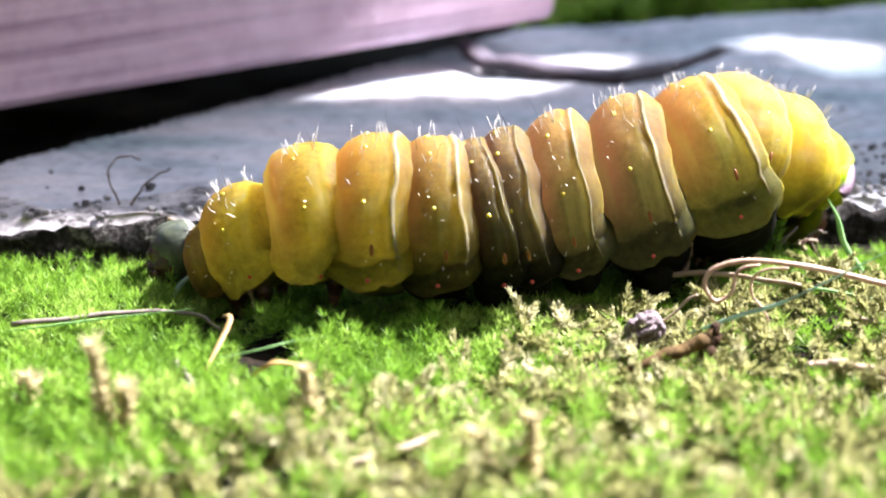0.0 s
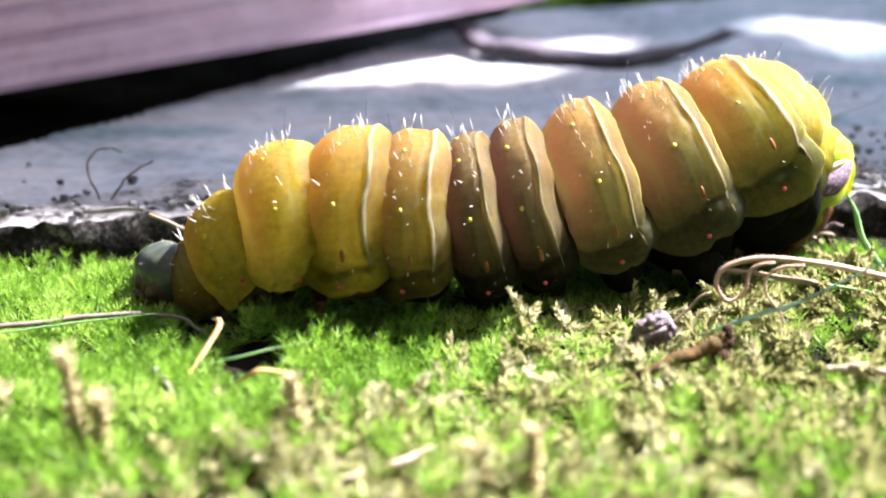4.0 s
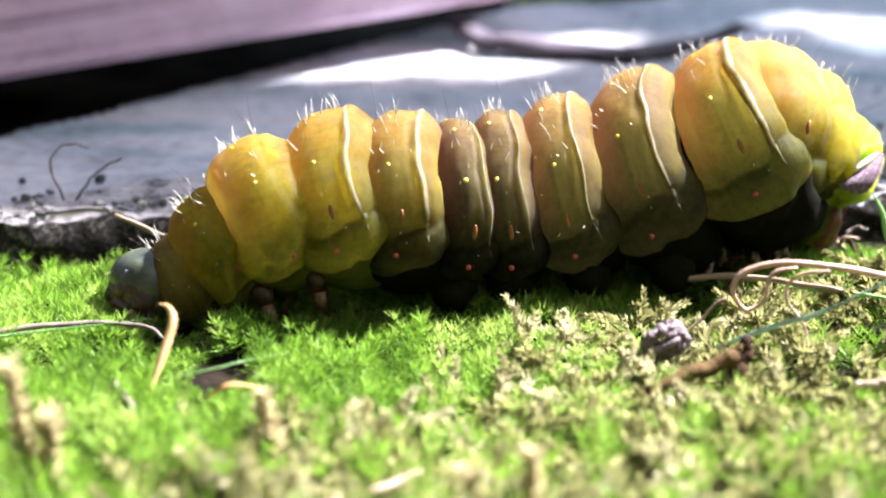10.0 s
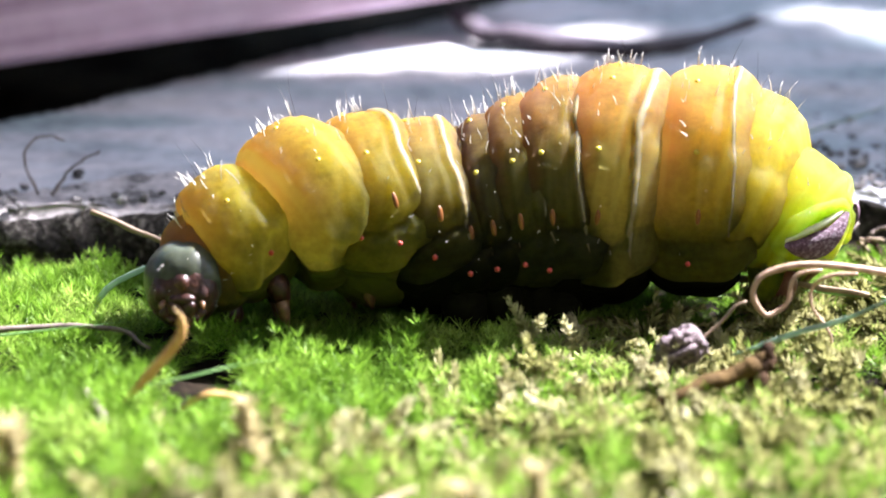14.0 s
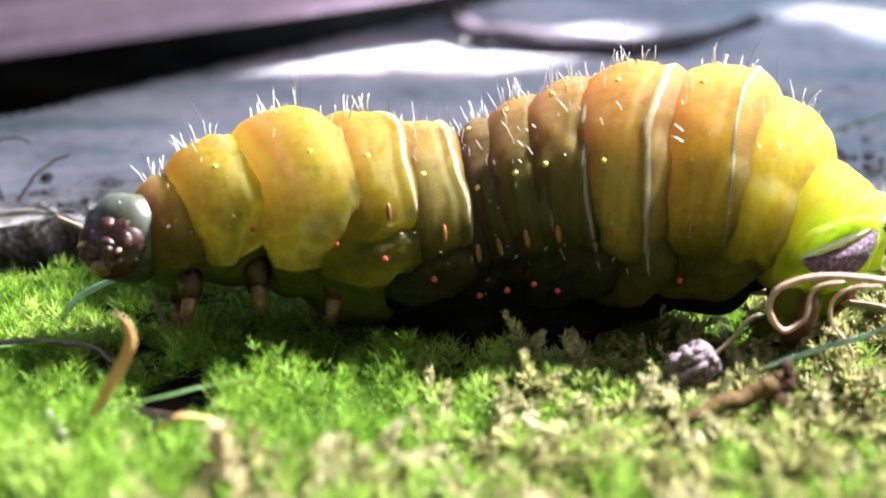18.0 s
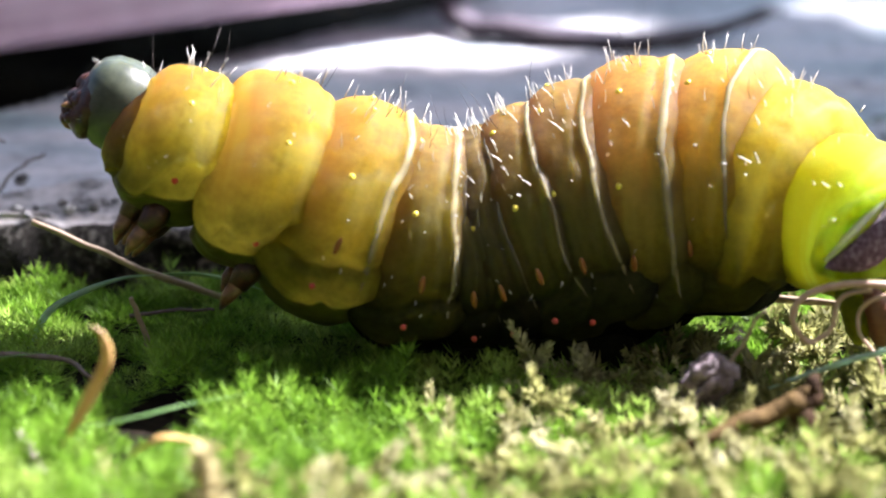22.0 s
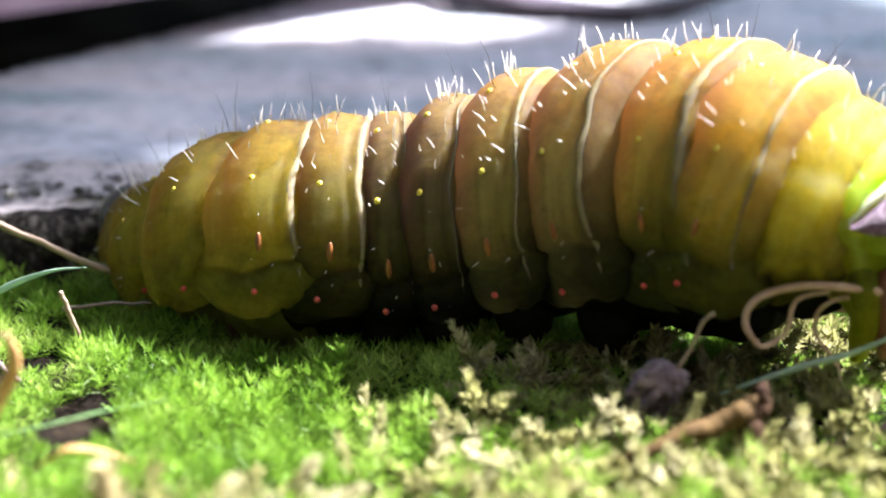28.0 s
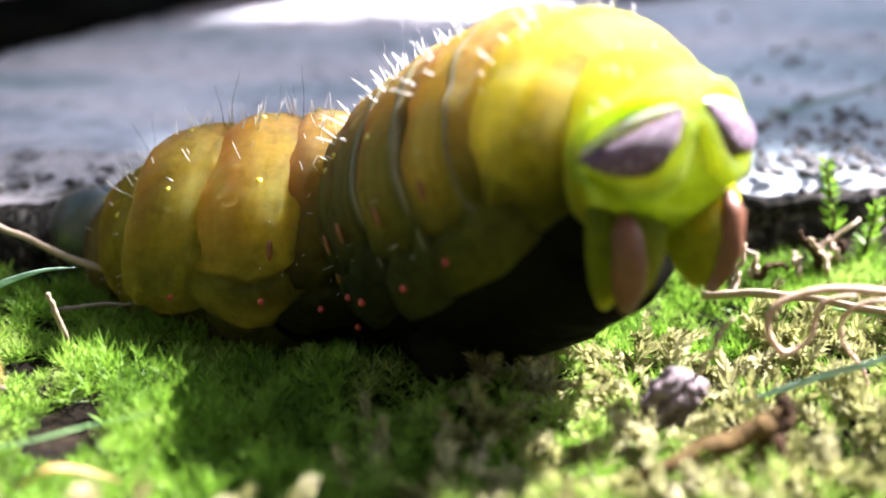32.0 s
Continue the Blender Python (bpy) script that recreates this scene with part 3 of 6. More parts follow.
def build_tail():
    R, L = 5.1 * MM, 8.2 * MM
    rings = [(-L / 2, R * 0.6), (-L * 0.46, R * 0.95), (-L * 0.2, R * 1.02), (0.05 * L, R), (0.22 * L, R * 0.92), (0.36 * L, R * 0.72), (0.45 * L, R * 0.48), (0.5 * L, R * 0.2)]

    def shape(x, r, a):
        y, z = math.cos(a), math.sin(a)
        k = 1 + 0.03 * noise.noise((y * 2, z * 2, x * 300))
        return (x + 0.12 * r * z, y * r * 1.02 * k, z * r * (1.0 if z > 0 else 0.92) * k)
    ob = mesh("tail_ring", *lathe(rings, 48, shape), M["skin_tail"], caterpillar, "lime green tail ring")
    body["a10"] = ob
    axes = Vector((4.4, 5.2, 5.0)) * MM

    def on_tail(d, lift):
        d = d.normalized()
        r = 1 / math.sqrt((d.x / axes.x) ** 2 + (d.y / axes.y) ** 2 + (d.z / axes.z) ** 2)
        return d * (r + lift * MM)
    for side in (1, -1):
        # a crescent plate from the flank up to the middle of the rear, with a white rim above it
        a, b = Vector((0.26, 0.95 * side, 0.20)).normalized(), Vector((0.80, 0.16 * side, 0.78)).normalized()
        down = a.cross(b).normalized()
        down = down if down.z < 0 else -down
        vp, vr = [], []
        n = 26
        for i in range(n + 1):
            u = i / n
            d = (a * (1 - u) + b * u).normalized()
            w = 0.60 * math.sin(math.pi * (0.02 + 0.96 * u)) ** 0.75
            for q in range(8):
                v = q / 7
                vp.append(on_tail(d + down * (w * v), 0.25 + 0.45 * math.sin(math.pi * v) ** 0.6 - (0.5 if q in (0, 7) else 0)))
            # rim widened and whitened to carry its wet sunlit highlight
            rim = 0.11 * math.sin(math.pi * (0.05 + 0.9 * u)) ** 0.5
            for v, up in ((0.1, 0.0), (0.0, 0.32), (-0.45, 0.36), (-0.8, 0.22), (-1.0, -0.2)):
                vr.append(on_tail(d + down * (rim * v), up))
        fl = (lambda f: f) if side > 0 else (lambda f: tuple(reversed(f)))
        mesh("tail_plate", vp, [fl(f) for f in grid_faces(n + 1, 8)], M["plate"], ob, "grainy purple-brown crescent plate")
        mesh("plate_rim", vr, [tuple(reversed(fl(f))) for f in grid_faces(n + 1, 5)], M["rim"], ob, "white rim over the plate, brightened as a wet glint")
        loop = []
        for i in range(48):
            th = 6.2832 * i / 48
            u = 0.5 - 0.62 * math.cos(th)
            d = a * (1 - u) + b * u
            w = 0.60 * math.sin(math.pi * min(0.98, max(0.02, u))) ** 0.75
            loop.append(on_tail(d.normalized() + down * (w / 2 - (w / 2 + 0.24) * math.sin(th)), -0.10))
        loop += loop[:2]
        mesh("plate_fold", *tube(loop, [(0.62 + 0.16 * noise.noise((i * 0.3, 4.0, side))) * MM for i in range(50)], 12), M["skin_tail"], ob, "swollen lime green fold round the plate")
        # clasper with a brown pad, and the green fold of skin before it
        c = Vector((1.3 * MM, side * 1.9 * MM, -3.3 * MM))
        cl = mesh("clasper", *tube([c + Vector((-1.6, -0.3 * side, 2.6)) * MM, c + Vector((-0.4, 0, 0.8)) * MM, c + Vector((0.4, 0.2 * side, -1.2)) * MM, c + Vector((0.5, 0.3 * side, -2.6)) * MM, c + Vector((0.4, 0.3 * side, -3.6)) * MM], [2.2 * MM, 2.2 * MM, 1.8 * MM, 1.3 * MM, 0.7 * MM], 20), M["skin_clasper"], ob, "lime green clasper at the tail")
        mesh("pad", *tube([c + Vector((1.3, 1.3 * side, 1.4)) * MM, c + Vector((1.6, 1.4 * side, 0.4)) * MM, c + Vector((1.6, 1.2 * side, -1.4)) * MM, c + Vector((1.3, 1.0 * side, -2.8)) * MM, c + Vector((0.9, 0.8 * side, -4.0)) * MM], [0.35 * MM, 0.8 * MM, 0.95 * MM, 0.85 * MM, 0.4 * MM], 14), M["pad"], cl, "chestnut brown gripping pad")
        mesh("skin_fold", *tube(curve_points([c + Vector((-1.4, 1.0 * side, 2.4)) * MM, c + Vector((0.1, 1.9 * side, 1.2)) * MM, c + Vector((0.4, 1.9 * side, -0.8)) * MM, c + Vector((-0.1, 1.5 * side, -2.6)) * MM, c + Vector((-0.8, 0.9 * side, -4.2)) * MM], 12), [(0.45 + 0.5 * math.sin(math.pi * i / 12)) * MM for i in range(13)], 12), M["skin_clasper"], cl, "lime green skin fold beside the pad")
    bristles(R, L, 0.3, 8, 77, 1.0, 30, ob)


build_head()
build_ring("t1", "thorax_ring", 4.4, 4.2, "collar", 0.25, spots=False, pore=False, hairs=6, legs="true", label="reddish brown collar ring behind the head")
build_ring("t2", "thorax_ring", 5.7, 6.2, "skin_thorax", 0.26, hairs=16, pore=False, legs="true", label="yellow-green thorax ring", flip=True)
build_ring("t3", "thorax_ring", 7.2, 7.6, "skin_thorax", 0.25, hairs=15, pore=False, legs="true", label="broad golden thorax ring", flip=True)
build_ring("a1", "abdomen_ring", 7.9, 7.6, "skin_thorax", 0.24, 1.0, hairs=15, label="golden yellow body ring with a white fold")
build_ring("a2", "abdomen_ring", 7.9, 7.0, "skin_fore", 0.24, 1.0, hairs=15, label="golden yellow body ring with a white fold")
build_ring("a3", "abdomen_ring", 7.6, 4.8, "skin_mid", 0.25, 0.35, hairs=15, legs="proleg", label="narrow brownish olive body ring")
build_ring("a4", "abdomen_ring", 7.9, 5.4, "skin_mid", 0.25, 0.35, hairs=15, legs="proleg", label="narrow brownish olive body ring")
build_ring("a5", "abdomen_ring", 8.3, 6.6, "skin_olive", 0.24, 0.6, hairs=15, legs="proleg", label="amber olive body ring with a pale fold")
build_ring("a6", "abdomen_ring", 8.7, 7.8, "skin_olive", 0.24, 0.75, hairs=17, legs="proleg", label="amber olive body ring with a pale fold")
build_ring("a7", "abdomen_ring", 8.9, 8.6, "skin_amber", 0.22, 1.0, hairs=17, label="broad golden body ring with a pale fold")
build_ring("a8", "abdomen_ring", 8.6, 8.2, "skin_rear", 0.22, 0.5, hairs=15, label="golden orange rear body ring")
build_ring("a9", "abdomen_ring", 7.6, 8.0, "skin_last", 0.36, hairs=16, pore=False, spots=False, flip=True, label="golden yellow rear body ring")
build_tail()


# ---- moss ----
def leaves_mesh(name, base, tip, width, mat, fold=0.25):
    """One mesh of many pointed leaves; base, tip: arrays of points, width: array."""
    n = len(base)
    along = tip - base
    rnd = np.random.default_rng(n)
    side = np.cross(along, rnd.normal(size=(n, 3)))
    side /= np.linalg.norm(side, axis=1, keepdims=True) + 1e-12
    up = np.cross(side, along)
    up /= np.linalg.norm(up, axis=1, keepdims=True) + 1e-12
    mid = base + along * 0.42 + up * (width * fold)[:, None]
    v = np.stack([base, mid - side * width[:, None] * 0.5, tip, mid + side * width[:, None] * 0.5], axis=1).reshape(-1, 3)
    me = bpy.data.meshes.new(name)
    me.vertices.add(len(v))
    me.vertices.foreach_set("co", v.ravel())
    me.loops.add(4 * n)
    me.loops.foreach_set("vertex_index", np.arange(4 * n))
    me.polygons.add(n)
    me.polygons.foreach_set("loop_start", np.arange(n) * 4)
    me.update(calc_edges=True)
    me.materials.append(mat)
    return new(name, me)


HOLES = ((-15.4, -10.4, 2.3, 3.8), (-19.5, -1.5, 1.9, 1.7), (26.0, -21.0, 3.0, 1.6), (31.0, -17.0, 3.0, 1.4), (19.0, -22.5, 1.8, 1.2), (-3.5, -26.5, 1.4, 1.0))


def moss_area(rnd, spacing):
    """Scattered places of the moss carpet in front of the stone."""
    xs = np.arange(-64, 76, spacing)
    ys = np.arange(-78, 24, spacing)
    p = np.stack(np.meshgrid(xs, ys), -1).reshape(-1, 2) + rnd.uniform(-0.5, 0.5, (len(xs) * len(ys), 2)) * spacing
    keep = np.abs(p[:, 0] - 2) < 32 + (p[:, 1] + 60) * 0.27
    keep &= p[:, 1] < 14.9 + 0.06 * p[:, 0] + rnd.uniform(-1.5, 0.8, len(p))
    for hx, hy, a, b in HOLES:
        keep &= ((p[:, 0] - hx) / a) ** 2 + ((p[:, 1] - hy) / b) ** 2 > rnd.uniform(0.6, 1.2, len(p))
    return p[keep]


def feathery(p):
    """How far the yellow feather moss takes over, 0 to 1."""
    out = np.zeros(len(p))
    for i, (x, y) in enumerate(p):
        k = noise.noise((x * 0.09, y * 0.09, 7.0)) * 0.55 + noise.noise((x * 0.3, y * 0.3, 1.0)) * 0.3
        edge = (x - 4) / 12 if y > -20 else (x + 8 - (y + 20) * 0.9) / 16
        if y > -4:
            edge -= (y + 4) / 5
        out[i] = 0.40 + edge + 1.5 * k
    return np.clip(out, 0, 1)


def build_star_moss():
    rnd = np.random.default_rng(5)
    p = moss_area(rnd, 0.72)
    p = p[rnd.uniform(0, 1, len(p)) > feathery(p) * 0.72]
    z0 = np.array([relief(x * MM, y * MM) / MM for x, y in p])
    clump = np.array([noise.noise((x * 0.16, y * 0.16, 2.0)) * 0.45 + noise.noise((x * 0.36, y * 0.36, 8.0)) * 0.45 + noise.noise((x * 0.75, y * 0.75, 5.0)) * 0.5 for x, y in p])
    stay = clump + rnd.uniform(-0.12, 0.25, len(p)) > -0.15 + 0.2 * np.clip((-p[:, 1] - 20) / 12, 0, 1)
    p, z0, clump = p[stay], z0[stay], clump[stay]
    far = np.clip((p[:, 1] + 5) / 5, 0, 1) * np.clip((p[:, 0] + 27) / 4, 0.35, 1)
    height = np.maximum(0.5, 1.5 + 3.0 * clump + rnd.uniform(-0.4, 0.6, len(p))) * (1 - 0.62 * far)
    bases, tips, widths = [], [], []
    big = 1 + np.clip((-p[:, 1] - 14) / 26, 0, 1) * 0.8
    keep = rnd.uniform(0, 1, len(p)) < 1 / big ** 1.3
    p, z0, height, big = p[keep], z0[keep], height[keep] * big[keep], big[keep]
    for hx, hy, a, b in HOLES[:2]:
        # the moss stays short where it is worn, before the bare soil
        worn = (np.abs(p[:, 0] - hx) < a + 1) & (p[:, 1] < hy) & (p[:, 1] > hy - 12)
        height[worn] *= 0.3
        big[worn] *= 0.65
    lean = rnd.normal(0, 0.28, (len(p), 2))
    for level, (frac, count, length, rise) in enumerate(((1.0, 10, 1.15, 1.5), (0.72, 9, 1.2, 0.8), (0.4, 6, 1.1, 0.25))):
        turn = rnd.uniform(0, 6.28, len(p))
        for k in range(count):
            a = turn + 6.2832 * k / count + rnd.normal(0, 0.25, len(p))
            b = np.stack([p[:, 0] + lean[:, 0] * height * frac, p[:, 1] + lean[:, 1] * height * frac, z0 + height * frac], 1)
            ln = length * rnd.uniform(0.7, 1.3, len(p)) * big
            up = rise * rnd.uniform(0.4, 1.6, len(p))
            d = np.stack([np.cos(a), np.sin(a), up], 1)
            d /= np.linalg.norm(d, axis=1, keepdims=True)
            bases.append(b)
            tips.append(b + d * ln[:, None])
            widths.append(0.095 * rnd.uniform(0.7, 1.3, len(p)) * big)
    ob = leaves_mesh("star_moss", np.concatenate(bases) * MM, np.concatenate(tips) * MM, np.concatenate(widths) * MM, M["moss"])
    return tagged(ob, "bright lime green star moss carpet in sunlight", "moss", kind="stuff")


def build_feather_moss():
    rnd = np.random.default_rng(8)
    p = moss_area(rnd, 1.6)
    p = p[rnd.uniform(0.1, 0.9, len(p)) < feathery(p)]
    n = len(p)
    z0 = np.array([relief(x * MM, y * MM) / MM for x, y in p])
    dirs = np.stack([rnd.normal(0, 0.75, n), rnd.normal(0, 0.75, n), rnd.uniform(0.15, 0.75, n)], 1)
    dirs /= np.linalg.norm(dirs, axis=1, keepdims=True)
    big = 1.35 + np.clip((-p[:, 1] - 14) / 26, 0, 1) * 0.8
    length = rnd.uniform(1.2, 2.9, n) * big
    bend = rnd.normal(0, 0.5, (n, 3))
    lift = np.array([max(0.0, 1.1 + 2.6 * noise.noise((x * 0.22, y * 0.22, 9.0))) for x, y in p])[:, None]
    bases, tips, widths = [], [], []
    count = 52
    for k in range(count):
        u = (k + 0.3) / count
        c = np.concatenate([p, z0[:, None] + lift], 1) + dirs * (length * u)[:, None] + bend * (u * u) * 0.8
        a = k * 2.4 + rnd.uniform(0, 0.6, n)
        s = np.cross(dirs, np.array([0.3, 0.5, 0.8]))
        s /= np.linalg.norm(s, axis=1, keepdims=True)
        q = np.cross(dirs, s)
        out = s * np.cos(a)[:, None] + q * np.sin(a)[:, None]
        d = out * (0.75 - 0.35 * u) + dirs * 0.7
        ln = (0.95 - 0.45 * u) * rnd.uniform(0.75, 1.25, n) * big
        bases.append(c)
        tips.append(c + d * ln[:, None])
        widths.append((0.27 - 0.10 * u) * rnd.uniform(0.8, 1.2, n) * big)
    ob = leaves_mesh("feather_moss", np.concatenate(bases) * MM, np.concatenate(tips) * MM, np.concatenate(widths) * MM, M["moss_dry"], 0.4)
    return tagged(ob, "pale yellow-green feather moss shoots among the star moss", "moss", kind="stuff")


def build_far_moss():
    """Loose green growth behind the slab."""
    rnd = np.random.default_rng(12)
    n = 9000
    x = rnd.uniform(13, 130, n)
    y = 114 + 0.30 * np.maximum(0, x - 10) + rnd.exponential(22, n)
    tuft = np.array([noise.noise((a * 0.12, b * 0.12, 3.0)) for a, b in zip(x, y)])
    base = np.stack([x, y, np.maximum(0, 4 * tuft)], 1)
    tip = base + np.stack([rnd.normal(0, 2.0, n), rnd.normal(0, 2.0, n), rnd.uniform(1.0, 4.5, n) * (1 + tuft)], 1)
    ob = leaves_mesh("far_moss", base * MM, tip * MM, rnd.uniform(0.8, 1.6, n) * MM, M["moss"])
    return tagged(ob, "loose green moss growing behind the stone slab", "moss", kind="stuff")


build_star_moss()
build_feather_moss()
build_far_moss()


# ---- litter on the moss ----
GROUPS = {"grass": "grass blades on the moss", "pale_twig": "pale twigs on the moss", "rotten_twig": "rotten twig pieces", "tendril": "dried tendrils", "twig": "tiny twigs",
          "dry_moss_shoot": "dried shoots in the moss", "moss_shoot": "moss shoots by the stone", "dry_moss_scrap": "dried scraps by the stone", "dry_root": "dried roots on the stone edge"}


def mm(*pts):
    return [Vector(p) * MM for p in pts]


def stem(name, ctrl, r0, r1, mat, label, category, sides=7, n=24, rough=0.0, seed=1, at=None):
    """A thin stem or blade of grass along points in millimetres."""
    pts = curve_points(mm(*ctrl), n)
    for i, p in enumerate(pts):
        p += Vector([rough * MM * noise.noise((i * 6 / n + seed, k * 9.1, seed)) for k in range(3)])
    rad = [(r0 + (r1 - r0) * i / n) * MM * (1 + (0.22 * noise.noise((i * 7 / n, seed, 3)) + 0.16 * noise.noise((i * 0.9, seed, 5))) * (1 if rough else 0)) for i in range(n + 1)]
    org = pts[0].copy() if at is None else Vector(at) * MM
    ob = mesh(name, *tube([p - org for p in pts], rad, sides), M[mat])
    ob.location = org
    return tagged(ob, label, category, GROUPS.get(name, ""))


def blade(name, ctrl, width, mat, label, category, n=26, keel=0.25, at=None, up=(0, 0.3, 1)):
    """A folded grass blade with thickness, pointed at both ends."""
    pts = curve_points(mm(*ctrl), n)
    org = pts[0].copy() if at is None else Vector(at) * MM
    vs = []
    for i, p in enumerate(pts):
        d = (pts[min(i + 1, n)] - pts[max(i - 1, 0)]).normalized()
        s = d.cross(Vector(up)).normalized()
        u = s.cross(d)
        t = i / n
        w = width * MM * min(1, 0.35 + 3 * t) * min(1, 0.08 + 1.9 * (1 - t)) * 0.5
        for a, b in ((-1, 0), (-0.5, -keel * 0.6), (0, -keel), (0.5, -keel * 0.6), (1, 0), (0.5, -keel * 0.6 + 0.12), (0, -keel + 0.14), (-0.5, -keel * 0.6 + 0.12)):
            vs.append(p - org + s * (a * w) + u * (b * 2 * w))
    fs = grid_faces(n + 1, 8, True) + [tuple(reversed(range(8))), tuple(n * 8 + k for k in range(8))]
    ob = mesh(name, vs, fs, M[mat])
    ob.location = org
    return tagged(ob, label, category, GROUPS.get(name, ""))


M["grass"] = mottled("blue green grass blade", [(0.3, (0.13, 0.29, 0.09)), (0.7, (0.30, 0.47, 0.20))], 300, 0.4, 0.03, transmit=0.3)
M["pale_grass"] = mottled("pale blue green grass blade", [(0.3, (0.24, 0.38, 0.28)), (0.7, (0.42, 0.56, 0.46))], 300, 0.4, 0.03, transmit=0.3)
M["tendril"] = mottled("pale pinkish tan tendril", [(0.3, (0.34, 0.22, 0.14)), (0.6, (0.50, 0.36, 0.26)), (0.8, (0.62, 0.50, 0.40))], 260, 0.6, 0.1, transmit=0.2)
M["straw"] = mottled("orange dry straw", [(0.3, (0.38, 0.20, 0.06)), (0.6, (0.52, 0.36, 0.15)), (0.8, (0.62, 0.52, 0.32))], 350, 0.5, 0.05, transmit=0.25)
M["pale"] = mottled("pale dry stem", [(0.3, (0.20, 0.145, 0.09)), (0.6, (0.33, 0.25, 0.17)), (0.8, (0.45, 0.38, 0.29))], 260, 0.65, 0.1, transmit=0.1)
M["twig"] = mottled("grey brown twig bark", [(0.3, (0.08, 0.06, 0.05)), (0.6, (0.17, 0.135, 0.115)), (0.8, (0.26, 0.225, 0.2))], 400, 0.8, 0.12)
M["brown"] = mottled("dark brown rotten twig", [(0.3, (0.016, 0.008, 0.004)), (0.6, (0.046, 0.025, 0.011)), (0.8, (0.10, 0.06, 0.026))], 350, 0.85, 0.15, spec=0.1)
M["tan_bark"] = mottled("yellow brown rotten bark", [(0.3, (0.032, 0.019, 0.007)), (0.6, (0.095, 0.060, 0.020)), (0.8, (0.19, 0.13, 0.05))], 350, 0.85, 0.15, spec=0.1)
M["bud"] = mottled("mauve grey withered bud", [(0.3, (0.040, 0.028, 0.030)), (0.5, (0.140, 0.105, 0.110)), (0.72, (0.34, 0.275, 0.285))], 700, 0.75, 0.4)
M["bark"] = mottled("dark violet brown leaf", [(0.3, (0.0168, 0.0123, 0.0168)), (0.7, (0.0448, 0.0336, 0.042))], 120, 0.5, 0.2)
M["leaf_top"] = mottled("dull lavender brown dead leaf", [(0.3, (0.05, 0.042, 0.056)), (0.7, (0.11, 0.095, 0.12))], 90, 0.5, 0.2)


def build_bud():
    """A crumpled withered bud with a thin stalk, standing at its lower tip."""
    vs, fs = blob((0, 0, 1.7 * MM), (1.3 * MM, 1.15 * MM, 2.2 * MM), 48, 40)
    out = []
    for x, y, z in vs:
        k = 1 + 0.55 * noise.noise((x * 800, y * 800, z * 450)) + 0.30 * noise.noise((x * 2300, y * 2300, z * 900)) + 0.12 * noise.noise((x * 6000, y * 6000, z * 2500))
        pleat = 1 + 0.26 * abs(math.sin(5.5 * math.atan2(y, x) + z * 900 + 2 * noise.noise((x * 900, y * 900, z * 900)))) - 0.10 * abs(math.sin(z * 2600 + x * 900))
        taper = 0.75 + 0.35 * z / (3.4 * MM)
        out.append((x * k * pleat * taper, y * k * pleat * taper, z * (1 + 0.06 * (k - 1))))
    ob = mesh("withered_bud", out, fs, M["bud"])
    mesh("stalk", *tube(curve_points(mm((0.7, 0, 3.2), (1.2, 0.2, 5.0), (1.3, 0.2, 6.6), (1.7, 0.1, 7.4)), 10), 0.12 * MM, 6), M["pale"], ob, "thin pale stalk")
    mesh("husk", *tube(curve_points(mm((-0.9, -0.8, 0.4), (-0.6, -1.35, 1.6), (0.1, -1.3, 3.0)), 10), [0.1 * MM] + [0.32 * MM] * 9 + [0.1 * MM], 6), M["bud"], ob)
    ob.location = mm((17.6, -9.5, 0.4))[0]
    return tagged(ob, "withered mauve-grey bud with a thin stalk on the moss", "withered bud")


bud = build_bud()
straw = blade("straw", ((0, 0, 0), (1.6, 0, 2.9), (2.7, 0, 5.2), (2.6, 0, 6.6), (1.9, 0, 7.3)), 0.75, "straw", "orange dried grass blade with a curled tip stuck in moss", "straw", at=(0, 0, 0), up=(0, 1, 0.2))
blade("leaf_scrap", ((-15.4, -23.4, 3.4), (-13.8, -23.6, 4.6), (-11.9, -23.4, 4.4), (-10.2, -23.0, 3.6)), 1.1, "straw", "curled yellow-brown leaf scrap in the moss", "leaf scrap", up=(0, 0.2, 1))
straw.location = mm((-19.6, -20.0, 2.4))[0]
blade("grass", ((-18.8, -19.6, 3.4), (-15.5, -19.3, 4.0), (-12.6, -17.8, 4.2), (-9.6, -15.4, 3.8)), 0.45, "grass", "short green grass blade lying on the moss", "grass blade")
blade("grass", ((-37.5, -12.0, 3.0), (-30.0, -9.2, 3.1), (-21.2, -6.6, 3.2)), 0.7, "grass", "long green grass blade lying on the moss", "grass blade")
stem("dry_grass", ((-37.5, -10.0, 2.8), (-30.0, -7.4, 2.8), (-24.5, -5.6, 2.5), (-21.5, -5.8, 2.1), (-19.6, -7.2, 1.4)), 0.25, 0.14, "twig", "brown dried grass stalk lying on the moss", "dry grass", rough=0.3)
blade("grass", ((-25.6, 2.0, -0.4), (-24.2, 2.0, 2.4), (-21.9, 2.0, 3.9), (-19.2, 2.0, 4.9), (-17.0, 2.2, 5.1)), 0.5, "pale_grass", "arching thin blue-green grass blade", "grass blade", up=(0, 1, 0.3))
blade("grass", ((-18.5, 10.5, 2.4), (-14.5, 9.8, 2.6), (-10.1, 7.4, 2.2)), 0.8, "grass", "flat green grass blade beside the stone", "grass blade")
stem("stick", ((-26.2, 9.3, 6.5), (-22.0, 9.1, 4.7), (-18.9, 9.0, 3.2), (-13.0, 8.6, 1.2)), 0.20, 0.26, "pale", "thin pale tan stick leaning into the moss", "stick", rough=0.12, seed=3)
